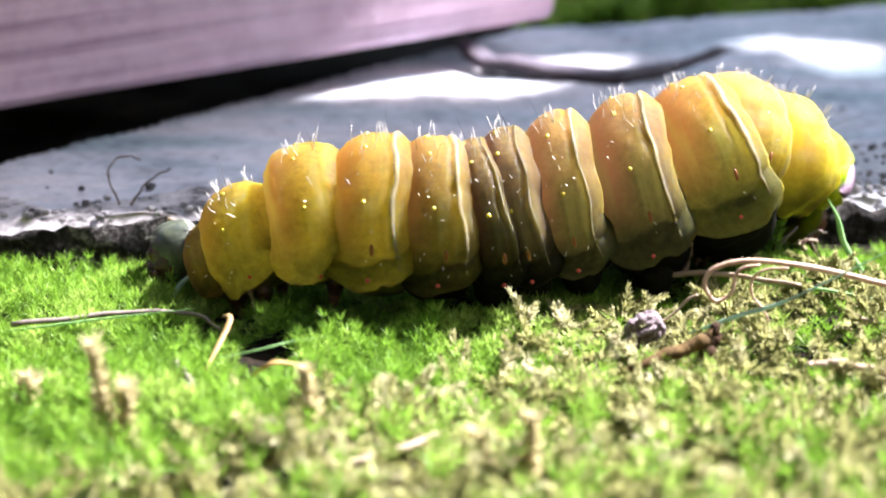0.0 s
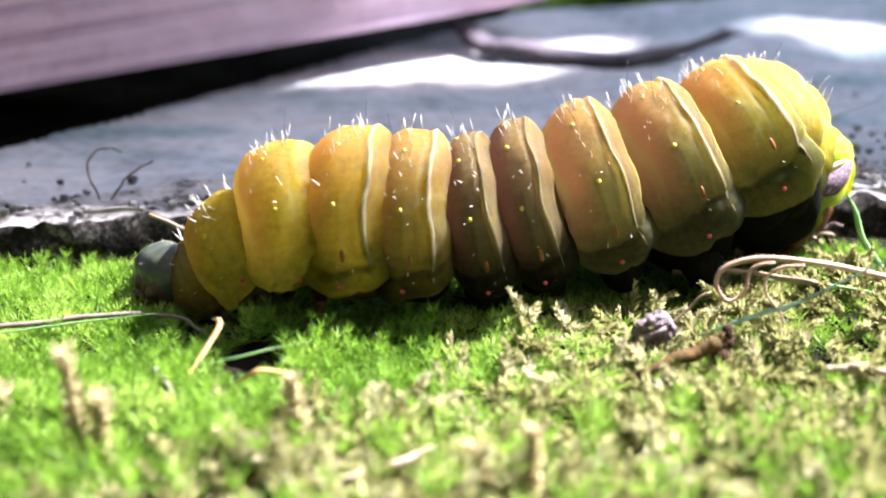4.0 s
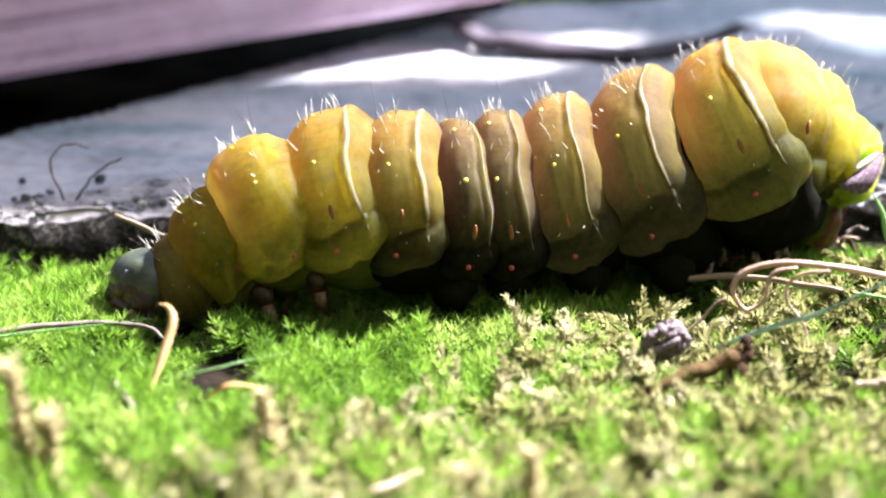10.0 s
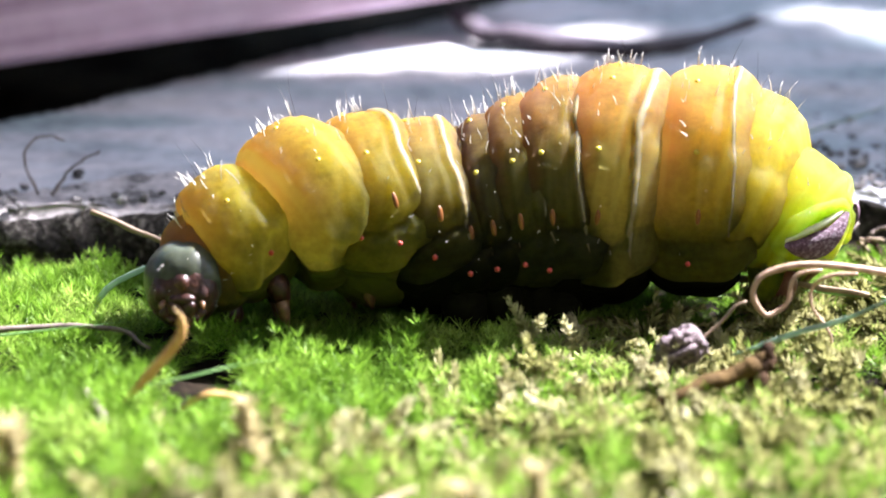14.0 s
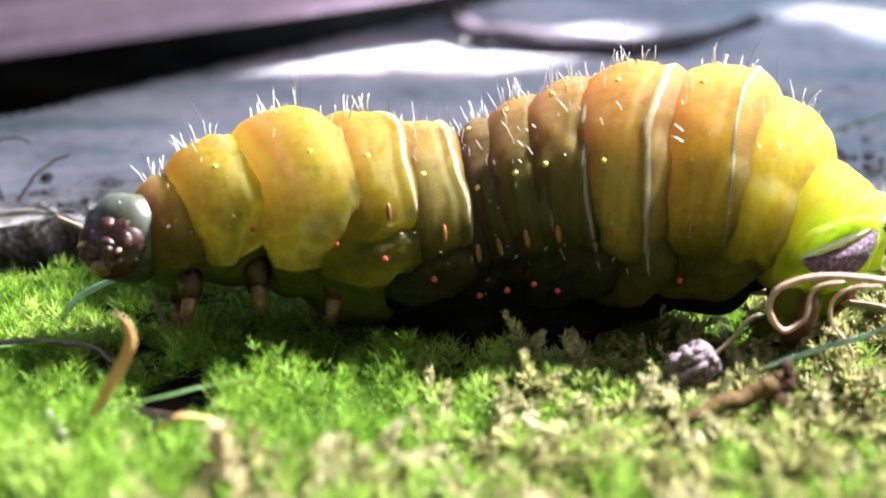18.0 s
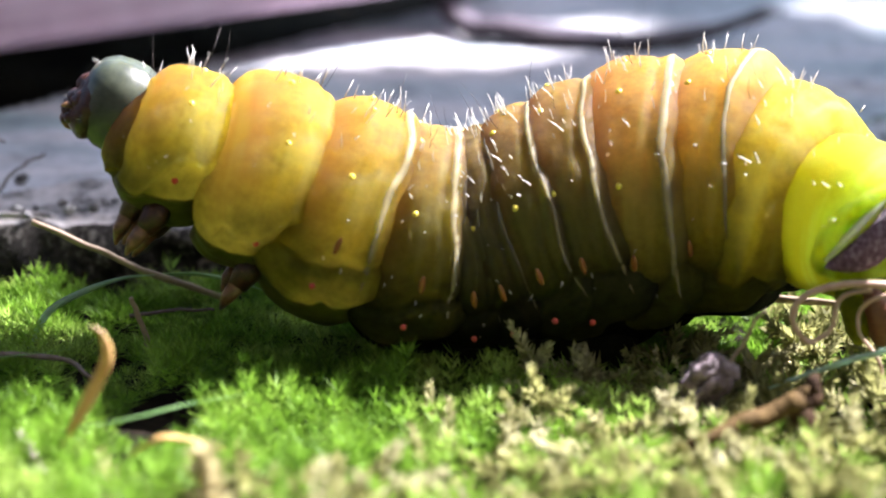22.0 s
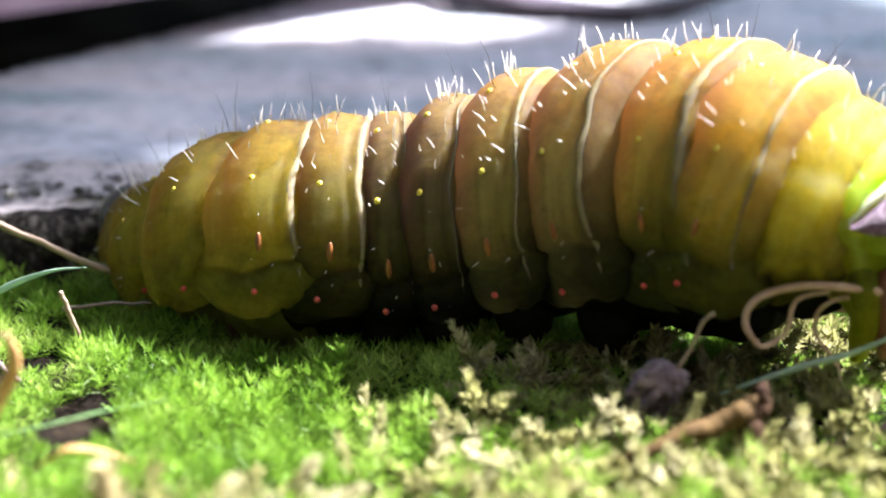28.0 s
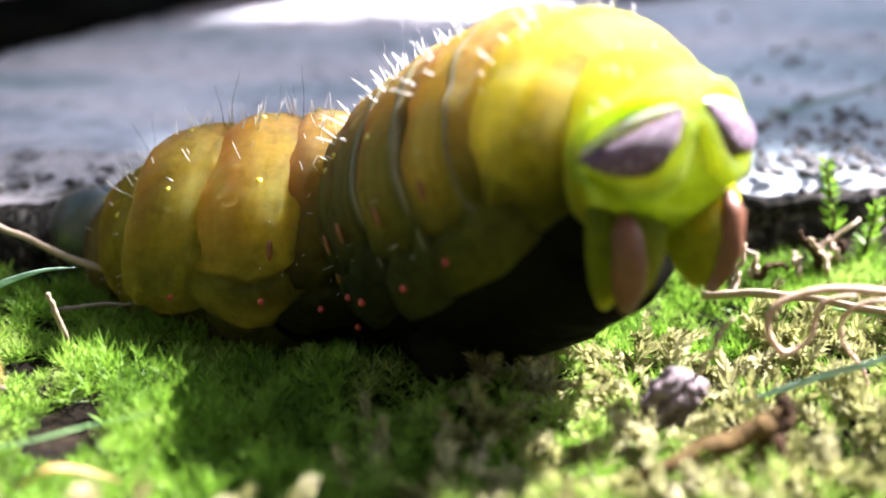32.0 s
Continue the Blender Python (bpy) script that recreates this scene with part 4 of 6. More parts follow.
stem("twig", ((-17.2, 0.0, 0.8), (-17.8, 0.0, 2.7), (-18.3, 0.0, 4.3)), 0.22, 0.16, "pale", "tiny pale twig standing in the moss", "twig", rough=0.15, seed=5)
stem("twig", ((-19.0, 3.5, 1.8), (-16.0, 3.6, 2.1), (-13.4, 4.0, 2.0)), 0.14, 0.1, "twig", "tiny grey twig lying on the moss", "twig", rough=0.15, seed=6)
stem("dry_twig", ((-10.9, -37.0, 2.4), (-8.9, -38.6, 2.3), (-4.4, -37.6, 2.6), (-0.2, -35.2, 3.2)), 0.42, 0.30, "pale", "pale dry stem lying in the moss", "dry stem", rough=0.4, seed=9, sides=10)
stem("rotten_twig", ((14.6, -20.4, 2.2), (18.2, -18.2, 3.0), (21.0, -16.8, 3.4), (22.6, -16.2, 3.9)), 0.36, 0.75, "tan_bark", "yellow-brown rotten twig among yellow moss", "twig", rough=0.4, seed=10, sides=14, n=60)
stem("rotten_twig", ((22.4, -17.0, 0.4), (22.2, -16.4, 2.8), (23.2, -15.6, 4.7)), 1.0, 0.4, "brown", "dark brown rotten twig stub among yellow moss", "twig", rough=0.45, seed=12, sides=14, n=50)
stem("tendril", ((42.0, -9.0, 5.4), (38.4, -9.0, 6.1), (32.6, -9.0, 7.5), (26.7, -9.0, 8.4), (23.5, -9.2, 8.0), (22.7, -9.4, 6.2), (23.7, -9.5, 4.9), (25.2, -9.2, 5.6), (25.4, -8.6, 7.2), (27.5, -8.6, 7.9)), 0.30, 0.13, "tendril", "curled tan dried tendril above the moss", "tendril", rough=0.5, seed=14, n=60, sides=9)
stem("tendril", ((30.0, -8.6, 7.6), (27.4, -8.4, 7.0), (26.9, -8.2, 5.2), (28.4, -8.4, 3.0), (28.2, -8.8, 1.4)), 0.16, 0.09, "tendril", "loose end of a tan dried tendril", "tendril", rough=0.3, seed=15, n=30, sides=8)
blade("grass", ((21.3, -10.0, 2.0), (25.8, -10.0, 3.7), (30.1, -10.0, 5.2), (40.0, -10.0, 10.5)), 0.5, "pale_grass", "slanting blue-green grass blade over the moss", "grass blade", up=(0, 1, 0.3))
blade("grass", ((41.5, 9.0, -0.5), (38.6, 10.0, 3.4), (37.6, 10.0, 6.4), (36.6, 10.0, 8.2)), 0.6, "grass", "upright thin grass blade by the stone", "grass blade", up=(0, 1, 0.1))
blade("grass", ((28.5, 4.0, 2.0), (35.3, 0.0, 2.6), (42.0, -4.4, 2.4)), 1.0, "grass", "thick yellow-green grass stem lying on the moss", "grass stem")
stem("pale_twig", ((30.4, -18.0, 2.0), (33.4, -19.0, 2.6), (38.0, -22.6, 2.4)), 0.5, 0.35, "pale", "short whitish twig lying on the moss", "twig", rough=0.35, seed=17, sides=9)
stem("pale_twig", ((35.8, -2.0, 1.6), (37.4, -7.0, 2.2), (39.6, -9.0, 2.4)), 0.22, 0.16, "pale", "thin whitish twig lying on the moss", "twig", rough=0.2, seed=18)
stem("pale_twig", ((21.0, 7.2, 1.6), (26.0, 5.0, 2.4), (33.0, 1.0, 2.6)), 0.30, 0.22, "pale", "tan dried stem lying by the stone", "twig", rough=0.25, seed=19)
stem("pale_twig", ((-22.3, -18.6, 2.6), (-21.4, -20.6, 2.6), (-20.0, -23.4, 2.2)), 0.34, 0.28, "twig", "grey-white twig fragment in the moss", "twig", rough=0.35, seed=21, sides=9)
blade("grass", ((27.0, 38.0, 3.0), (31.5, 39.5, 4.2), (37.0, 40.0, 5.6), (46.0, 40.0, 9.0)), 0.4, "pale_grass", "green grass blade lying over the stone slab", "grass blade", up=(0, 1, 0.2))


def build_dead_leaf():
    """A curled dead leaf on the slab: lavender above, with a dark rolled edge."""
    edge = curve_points(mm((2.0, 86, 6.5), (5, 80, 5.2), (8, 78, 5.4), (14.5, 75, 4.9), (21, 73.5, 4.9), (28, 77, 5.2), (36, 83, 6.4)), 40)
    vs = []
    for i, p in enumerate(edge):
        t = i / 40
        w = (0.25 + math.sin(math.pi * t)) * 2.2 * MM
        for j in range(9):
            v = j / 8
            h = 0.7 * MM * math.sin(math.pi * v) * math.sin(math.pi * (0.1 + 0.8 * t))
            vs.append(p + Vector((2 * MM * v, w * v, h + 0.4 * MM * noise.noise((t * 6, v * 4, 0)))))
    ob = mesh("dead_leaf", vs, grid_faces(41, 9), M["leaf_top"])
    sol = ob.modifiers.new("thickness", "SOLIDIFY")
    sol.thickness = 0.4 * MM
    mesh("rolled_edge", *tube(edge, [(0.4 + 0.55 * math.sin(math.pi * (0.05 + 0.9 * i / 40)) ** 0.6 + 0.45 * noise.noise((i * 0.45, 2.0, 0.0))) * MM for i in range(41)], 10), M["bark"], ob, "dark rolled leaf edge")
    return tagged(ob, "curled lavender-brown dead leaf on the stone slab", "dead leaf")


build_dead_leaf()


def build_sprout(x, y, z, h, mat, name, label, lean=(0.0, 0.0), n=26, plump=1.0, club=False):
    """A single leafy moss shoot."""
    base = Vector((x, y, z)) * MM
    ob = mesh(name, *tube([base - base, Vector((lean[0] * 0.5, lean[1] * 0.5, h * 0.5)) * MM, Vector((lean[0], lean[1], h)) * MM], [0.24 * MM, 0.20 * MM, 0.12 * MM] if club else [0.16 * MM, 0.14 * MM, 0.06 * MM], 8), M["dry_leaf" if club else "brown"])
    ob.location = base
    rnd = np.random.default_rng(int(abs(x) * 7 + 100))
    b, t, w = [], [], []
    for k in range(n):
        u = 0.25 + 0.75 * k / n
        a = k * 2.4
        c = np.array([lean[0] * u, lean[1] * u, h * u])
        ln = ((0.5 + 0.9 * rnd.uniform(0.2, 1.4) * (0.5 + 0.9 * abs(math.sin(4.3 * u + x)))) if club else (1.5 - 0.7 * u)) * rnd.uniform(0.8, 1.2) * plump
        b.append(c)
        t.append(c + np.array([math.cos(a) * 0.8, math.sin(a) * 0.8, 0.55]) * ln)
        w.append(0.42 * plump)
    lv = leaves_mesh("leaves", np.array(b) * MM, np.array(t) * MM, np.array(w) * MM, M[mat])
    lv.parent = ob
    return tagged(ob, label, "moss shoot", GROUPS.get(name, ""))


M["dry_leaf"] = mottled("tan dried moss leaf", [(0.3, (0.34, 0.29, 0.14)), (0.6, (0.50, 0.44, 0.24)), (0.8, (0.66, 0.60, 0.40))], 200, 0.7, 0.05, spec=0.15, transmit=0.5)
for px, py, hh, ln in ((-25.4, -32.0, 9.6, (-1.2, 0.3)), (-24.6, -32.6, 6.4, (0.6, 0.2)), (-10.2, -30.0, 7.0, (-0.4, 0.0)), (-10.9, -30.6, 4.4, (0.5, 0.2)), (6.0, -40.0, 7.0, (0.6, 0.3)), (-33.0, -27.0, 5.0, (0.4, 0.2)), (3.2, -38.0, 5.0, (-0.8, 0.0))):
    build_sprout(px, py, -0.4, hh, "dry_leaf", "dry_moss_shoot", "tan dried moss shoot standing in the moss", ln, 170, 0.95, True)
build_sprout(31.0, 16.5, 0.6, 6.6, "moss", "moss_shoot", "tall green moss shoot by the stone edge", (-1.2, 0.2), 44)
build_sprout(32.4, 15.5, 0.6, 4.2, "moss", "moss_shoot", "short green moss shoot by the stone edge", (0.8, 0.0), 30)
rnd_l = random.Random(21)
for k in range(16):
    px, py = rnd_l.uniform(22, 38), 0
    py = 10.5 + (px - 22) * 0.42 + rnd_l.uniform(-2.5, 2.0)
    stem("dry_moss_scrap", ((px, py, 0.8), (px + rnd_l.uniform(-1, 1), py + rnd_l.uniform(-.8, .8), 2.0), (px + rnd_l.uniform(-2.4, 2.4), py + rnd_l.uniform(-1, 1), rnd_l.uniform(1.6, 4.0))), 0.28, 0.12, rnd_l.choice(("brown", "twig", "pale")), "dried brown moss scrap by the stone", "dry moss", rough=0.5, seed=30 + k, n=10, sides=6)
stem("dry_root", ((-32.5, 20.5, 4.4), (-33.6, 21.2, 7.4), (-32.4, 22.6, 9.0), (-30.6, 23.4, 8.4)), 0.12, 0.08, "twig", "thin dried root curling over the stone edge", "dry root", rough=0.3, seed=61, n=18)
stem("dry_root", ((-31.4, 20.4, 4.4), (-29.8, 21.6, 6.4), (-27.6, 23.0, 7.6)), 0.14, 0.08, "twig", "thin dried root leaning on the stone edge", "dry root", rough=0.3, seed=62, n=18)


def build_grit():
    """Loose grit and broken stone along the slab's front."""
    rnd = random.Random(33)
    pieces = []
    for k in range(410):
        x = rnd.uniform(24, 56) if k < 340 else rnd.uniform(-44, -6)
        y = slab_front(x * MM) / MM + 1.5 + rnd.expovariate(1 / (7.0 if k < 340 else 3.0))
        r = rnd.uniform(0.18, 0.55) * (1.3 if rnd.random() < 0.12 else 1.0)
        vs, fs = blob((0, 0, 0), (r * MM, r * MM * rnd.uniform(0.6, 1.0), r * MM * rnd.uniform(0.5, 0.8)), 7, 5)
        o = Vector((x, y, 4.3 + 0.25 * r)) * MM
        pieces.append(([Vector(p) * (1 + 0.35 * noise.noise((p[0] * 2500 + k, p[1] * 2500, p[2] * 2500))) + o for p in vs], fs))
    ob = mesh("stone_grit", *join(pieces), M["grit"], smooth=False)
    return tagged(ob, "loose grey and dark grit on the stone slab", "grit", kind="stuff")


M["grit"] = mottled("grey and black stone grit", [(0.35, (0.03, 0.03, 0.032)), (0.5, (0.16, 0.155, 0.155)), (0.68, (0.46, 0.44, 0.44))], 500, 0.9, 0.1, random_tint=0.5, spec=0.2)
build_grit()


# ---- an unseen leafy tree, added to cast the slab's dappled shade from overhead ----
def build_shade_tree():
    """An added young tree, out of view beside the slab; its lowest limb shades the stone."""
    h = 0.6
    root = Vector((0.90, 0.78, 0))
    ob = new("tree")
    ob.location = root
    c = Vector((0, 0.0600, 0)) + SUN_TO * (h / SUN_TO.z) - root
    M["tree_leaf"] = mottled("green tree leaf", [(0.3, (0.05, 0.10, 0.02)), (0.7, (0.09, 0.17, 0.04))], 40, 0.45, 0.2)
    mesh("trunk", *tube(curve_points([(0, 0, -0.02), (0.01, 0, 0.4), (-0.01, 0.01, 0.9), (0.0, 0.0, 1.5)], 24), [0.045 - 0.0012 * i for i in range(25)], 14), M["brown"], ob)
    mesh("limb", *tube(curve_points([(0, 0, 0.92), c + Vector((0.34, 0.02, 0.0)), c + Vector((0.1, 0, 0)), c + Vector((-0.12, 0, 0)), c + Vector((-0.32, -0.01, 0.01))], 24), [0.012 - 0.0004 * i for i in range(25)], 8), M["brown"], ob)
    rnd = random.Random(9)
    # openings placed where sun patches should fall on slab and board
    gaps = ((-0.022, 0.028, 0.059, 0.084), (0.044, 0.064, 0.078, 0.104), (-0.026, -0.004, 0.068, 0.084))

    def is_gap(x, y):
        # the first opening slants away
        return any(x0 < x < x1 and y0 < y - (0.33 * (x + 0.014) if i == 0 else 0) < y1 for i, (x0, x1, y0, y1) in enumerate(gaps))
    rest = []
    count = 0
    while count < 1600:
        # the first leaves are placed to shade the caterpillar's front end
        u, y = (rnd.uniform(-0.0135, -0.005), rnd.uniform(0.0125, 0.024)) if count < 16 else (rnd.uniform(-0.13, 0.19), rnd.uniform(0.012, 0.20))
        if count >= 16 and (is_gap(u, y) or y < 0.026 + 0.09 * u):
            continue
        count += 1
        v = y - 0.060
        ln, wd = rnd.uniform(0.016, 0.022), rnd.uniform(0.011, 0.015)
        a = rnd.uniform(0, 6.28)
        vs = []
        for r in range(9):
            t = r / 8
            w = wd * 0.5 * math.sin(math.pi * (0.03 + 0.95 * t)) ** 0.8
            for q in (-1, -0.5, 0, 0.5, 1):
                x, z = (t - 0.5) * ln, q * w
                vs.append(Vector((x * math.cos(a) - z * math.sin(a), x * math.sin(a) + z * math.cos(a), 0.004 * abs(q) + 0.008 * math.sin(t * 3))))
        at = c + Vector((u, v, 0)) + SUN_TO * rnd.uniform(-0.03, 0.03)
        if count <= 290:
            mesh("leaf", vs, grid_faces(9, 5), M["tree_leaf"], ob).location = at
        else:
            rest.append(([p + at for p in vs], grid_faces(9, 5)))
    foliage = mesh("foliage", *join(rest), M["tree_leaf"], ob)
    foliage["kind"] = "stuff"
    return tagged(ob, "unseen young leafy tree added to shade the stone slab", "tree")


build_shade_tree()

# ---- unseen plain wall, added behind the camera to block sky light on near flanks ----
M["wall"] = mottled("dark light-blocking wall", [(0.3, (0.022, 0.020, 0.018)), (0.7, (0.040, 0.036, 0.032))], 8, 0.8, 1.0)
wall = mesh("sky_block_wall", [(x, y, z) for x in (-2.4, 2.4) for y in (-0.40, -0.32) for z in (-0.02, 2.2)],
            [(0, 1, 3, 2), (4, 6, 7, 5), (0, 4, 5, 1), (2, 3, 7, 6), (1, 5, 7, 3), (0, 2, 6, 4)], M["wall"], smooth=False)
tagged(wall, "unseen plain dark wall added to block sky light", "wall", kind="structure")


def motions():
    walk(straw, [
        (0, pose(-0.0196, -0.0200, 0.0024, -80, -38, 0)),
        (9, pose(-0.0196, -0.0200, 0.0024, -72, -22, 0)),
        (11, pose(-0.0196, -0.0200, 0.0024, -20, -22, 0)),
        (12, pose(-0.0196, -0.0200, 0.0024, 0, 10, 0)),
        (13, pose(-0.0196, -0.0200, 0.0024, 0, 14, 0)),
        (14.5, pose(-0.0196, -0.0200, 0.0024, 0, 12, 0)),
        (16.5, pose(-0.0196, -0.0200, 0.0024, 0, -8, 0)),
        (18, pose(-0.0196, -0.0200, 0.0024, 0, 0, 0)),
        (32, pose(-0.0196, -0.0200, 0.0024, 0, 0, 0)),
    ])
    walk(bud, [
        (0, pose(0.0162, -0.0095, 0.0006, 0, 42, 10)),
        (13.5, pose(0.0166, -0.0095, 0.0006, 0, 38, 10)),
        (21, pose(0.0168, -0.0098, 0.0006, 0, 30, 8)),
        (22.5, pose(0.0170, -0.0102, 0.0006, 4, 16, 4)),
        (32, pose(0.0170, -0.0105, 0.0006, 4, 16, 4)),
    ])
    walk(body["head"], [
        (0, pose(-0.02486, 0.00606, 0.00416, 0.0, -7.3, 22.7)),
        (3, pose(-0.02454, 0.00440, 0.00310, 0.0, -10.6, 28.3)),
        (6, pose(-0.02287, -0.00189, 0.00318, 0.0, -9.3, 43.9)),
        (9, pose(-0.02292, 0.00063, 0.00281, 0.0, -4.3, 45.5)),
        (11, pose(-0.02266, 0.00215, 0.00307, 0.0, -2.9, 70.6)),
        (12, pose(-0.01766, -0.00438, 0.00597, 0.0, 12.4, 100.6)),
        (13, pose(-0.01504, -0.00542, 0.00716, 0.0, 12.4, 114.4)),
        (14.5, pose(-0.01814, -0.00370, 0.00460, 0.0, 2.8, 84.1)),
        (17, pose(-0.01660, -0.00363, 0.00912, 0.0, 16.7, 80.6)),
        (18, pose(-0.01952, -0.00253, 0.00878, 0.0, 20.3, 64.7)),
        (19.5, pose(-0.01978, -0.00123, 0.01238, 0.0, 22.8, 44.8)),
        (21, pose(-0.01867, -0.00138, 0.01521, 0.0, 19.5, 32.7)),
        (22, pose(-0.01901, 0.00249, 0.01644, 0.0, 24.4, 1.1)),
        (23, pose(-0.01555, 0.01138, 0.01442, 0.0, 13.7, -51.3)),
        (23.6, pose(-0.01414, 0.01406, 0.01272, 0.0, 14.9, -38.5)),
        (24.2, pose(-0.00883, 0.01637, 0.00735, 0.0, 7.3, -37.9)),
        (25, pose(-0.01009, 0.01876, 0.00345, 0.0, -26.5, -70.0)),
        (25.5, pose(-0.01080, 0.01869, 0.00260, 0.0, -27.6, -66.0)),
        (27.5, pose(-0.01531, 0.01710, 0.00326, 0.0, -32.2, -49.8)),
        (28, pose(-0.01577, 0.01634, 0.00306, 0.0, -33.4, -45.7)),
        (29, pose(-0.01557, 0.01623, 0.00219, 0.0, -30.2, -43.2)),
        (30, pose(-0.01624, 0.01416, 0.00329, 0.0, -26.7, -38.6)),
        (31, pose(-0.01729, 0.01446, 0.00297, 0.0, -12.4, -30.6)),
        (32, pose(-0.01809, 0.01446, 0.00297, 0.0, -12.4, -30.6)),
    ])
    walk(body["t1"], [
        (0, pose(-0.02033, 0.00408, 0.00372, -0.8, -38.8, -22.5)),
        (3, pose(-0.02055, 0.00334, 0.00233, -8.9, -40.7, -18.8)),
        (6, pose(-0.01860, -0.00075, 0.00310, -7.4, -53.5, 12.6)),
        (9, pose(-0.01925, 0.00121, 0.00271, -19.5, -43.6, 8.4)),
        (11, pose(-0.01826, 0.00334, 0.00305, -18.0, -36.4, 14.5)),
        (12, pose(-0.01627, -0.00088, 0.00452, -23.7, -13.8, 49.3)),
        (13, pose(-0.01607, -0.00192, 0.00564, -22.9, -10.5, 47.8)),
        (14.5, pose(-0.01624, -0.00082, 0.00493, 0.1, -14.9, 34.6)),
        (17, pose(-0.01476, -0.00107, 0.00827, -31.6, -27.1, 44.9)),
        (18, pose(-0.01655, -0.00078, 0.00818, -23.1, -8.6, 19.3)),
        (19.5, pose(-0.01672, -0.00051, 0.01063, -23.2, 3.7, 8.6)),
        (21, pose(-0.01638, -0.00132, 0.01317, -17.0, 20.9, 6.7)),
        (22, pose(-0.01675, 0.00155, 0.01358, -19.3, 8.7, -11.3)),
        (23, pose(-0.01450, 0.00932, 0.01199, 8.2, -1.8, -39.6)),
        (23.6, pose(-0.01189, 0.01229, 0.00872, 3.6, -8.8, -58.1)),
        (24.2, pose(-0.00928, 0.01525, 0.00545, -0.9, -15.7, -76.5)),
        (25, pose(-0.00992, 0.01670, 0.00321, -1.1, -20.9, -76.2)),
        (25.5, pose(-0.01021, 0.01674, 0.00275, -1.1, -22.4, -75.3)),
        (27.5, pose(-0.01720, 0.01555, 0.00923, 0.8, 58.6, -54.9)),
        (28, pose(-0.01442, 0.01490, 0.00225, 1.1, -7.9, -48.9)),
        (29, pose(-0.01433, 0.01479, 0.00226, 1.4, -7.0, -47.0)),
        (30, pose(-0.01331, 0.01279, 0.00148, 1.0, -41.7, -35.1)),
        (31, pose(-0.01393, 0.01308, 0.00172, 1.0, -30.5, -33.0)),
        (32, pose(-0.01473, 0.01308, 0.00172, 1.0, -30.5, -33.0)),
    ])
    walk(body["t2"], [
        (0, pose(-0.01748, 0.00305, 0.00615, 3.2, -22.1, -13.2)),
        (3, pose(-0.01668, 0.00236, 0.00556, -4.5, -37.5, -18.4)),
        (6, pose(-0.01668, -0.00017, 0.00583, -1.7, -32.5, 2.9)),
        (9, pose(-0.01626, 0.00185, 0.00538, -17.3, -36.6, 3.3)),
        (11, pose(-0.01520, 0.00427, 0.00556, -23.3, -42.1, 6.6)),
        (12, pose(-0.01534, 0.00093, 0.00654, -29.3, -12.8, 30.5)),
        (13, pose(-0.01354, 0.00042, 0.00748, -29.3, -18.1, 37.7)),
        (14.5, pose(-0.01346, 0.00065, 0.00691, -20.2, -27.9, 19.6)),
        (17, pose(-0.01205, 0.00091, 0.00887, -30.9, -16.9, 31.2)),
        (18, pose(-0.01280, 0.00068, 0.00923, -25.6, -18.0, 19.8)),
        (19.5, pose(-0.01367, 0.00026, 0.01094, -22.0, 1.9, 14.3)),
        (21, pose(-0.01379, -0.00064, 0.01284, -16.1, 19.2, 19.0)),
        (22, pose(-0.01505, 0.00128, 0.01347, -18.5, 20.3, -0.7)),
        (23, pose(-0.01108, 0.00678, 0.01212, 7.2, -13.0, -19.8)),
        (23.6, pose(-0.00973, 0.00958, 0.00921, 2.4, -10.5, -45.0)),
        (24.2, pose(-0.00838, 0.01238, 0.00629, -2.3, -7.9, -70.2)),
        (25, pose(-0.00890, 0.01355, 0.00445, -1.2, -13.2, -69.7)),
        (25.5, pose(-0.00905, 0.01347, 0.00412, -0.4, -15.9, -68.2)),
        (27.5, pose(-0.01599, 0.01307, 0.00460, -3.5, 43.2, -50.0)),
        (28, pose(-0.01153, 0.01137, 0.00280, -5.0, -26.9, -42.1)),
        (29, pose(-0.01113, 0.01116, 0.00276, -5.3, -26.2, -41.0)),
        (30, pose(-0.01045, 0.01082, 0.00333, -4.4, -30.9, -36.2)),
        (31, pose(-0.01079, 0.01089, 0.00336, -3.8, -24.8, -33.3)),
        (32, pose(-0.01159, 0.01089, 0.00336, -3.8, -24.8, -33.3)),
    ])
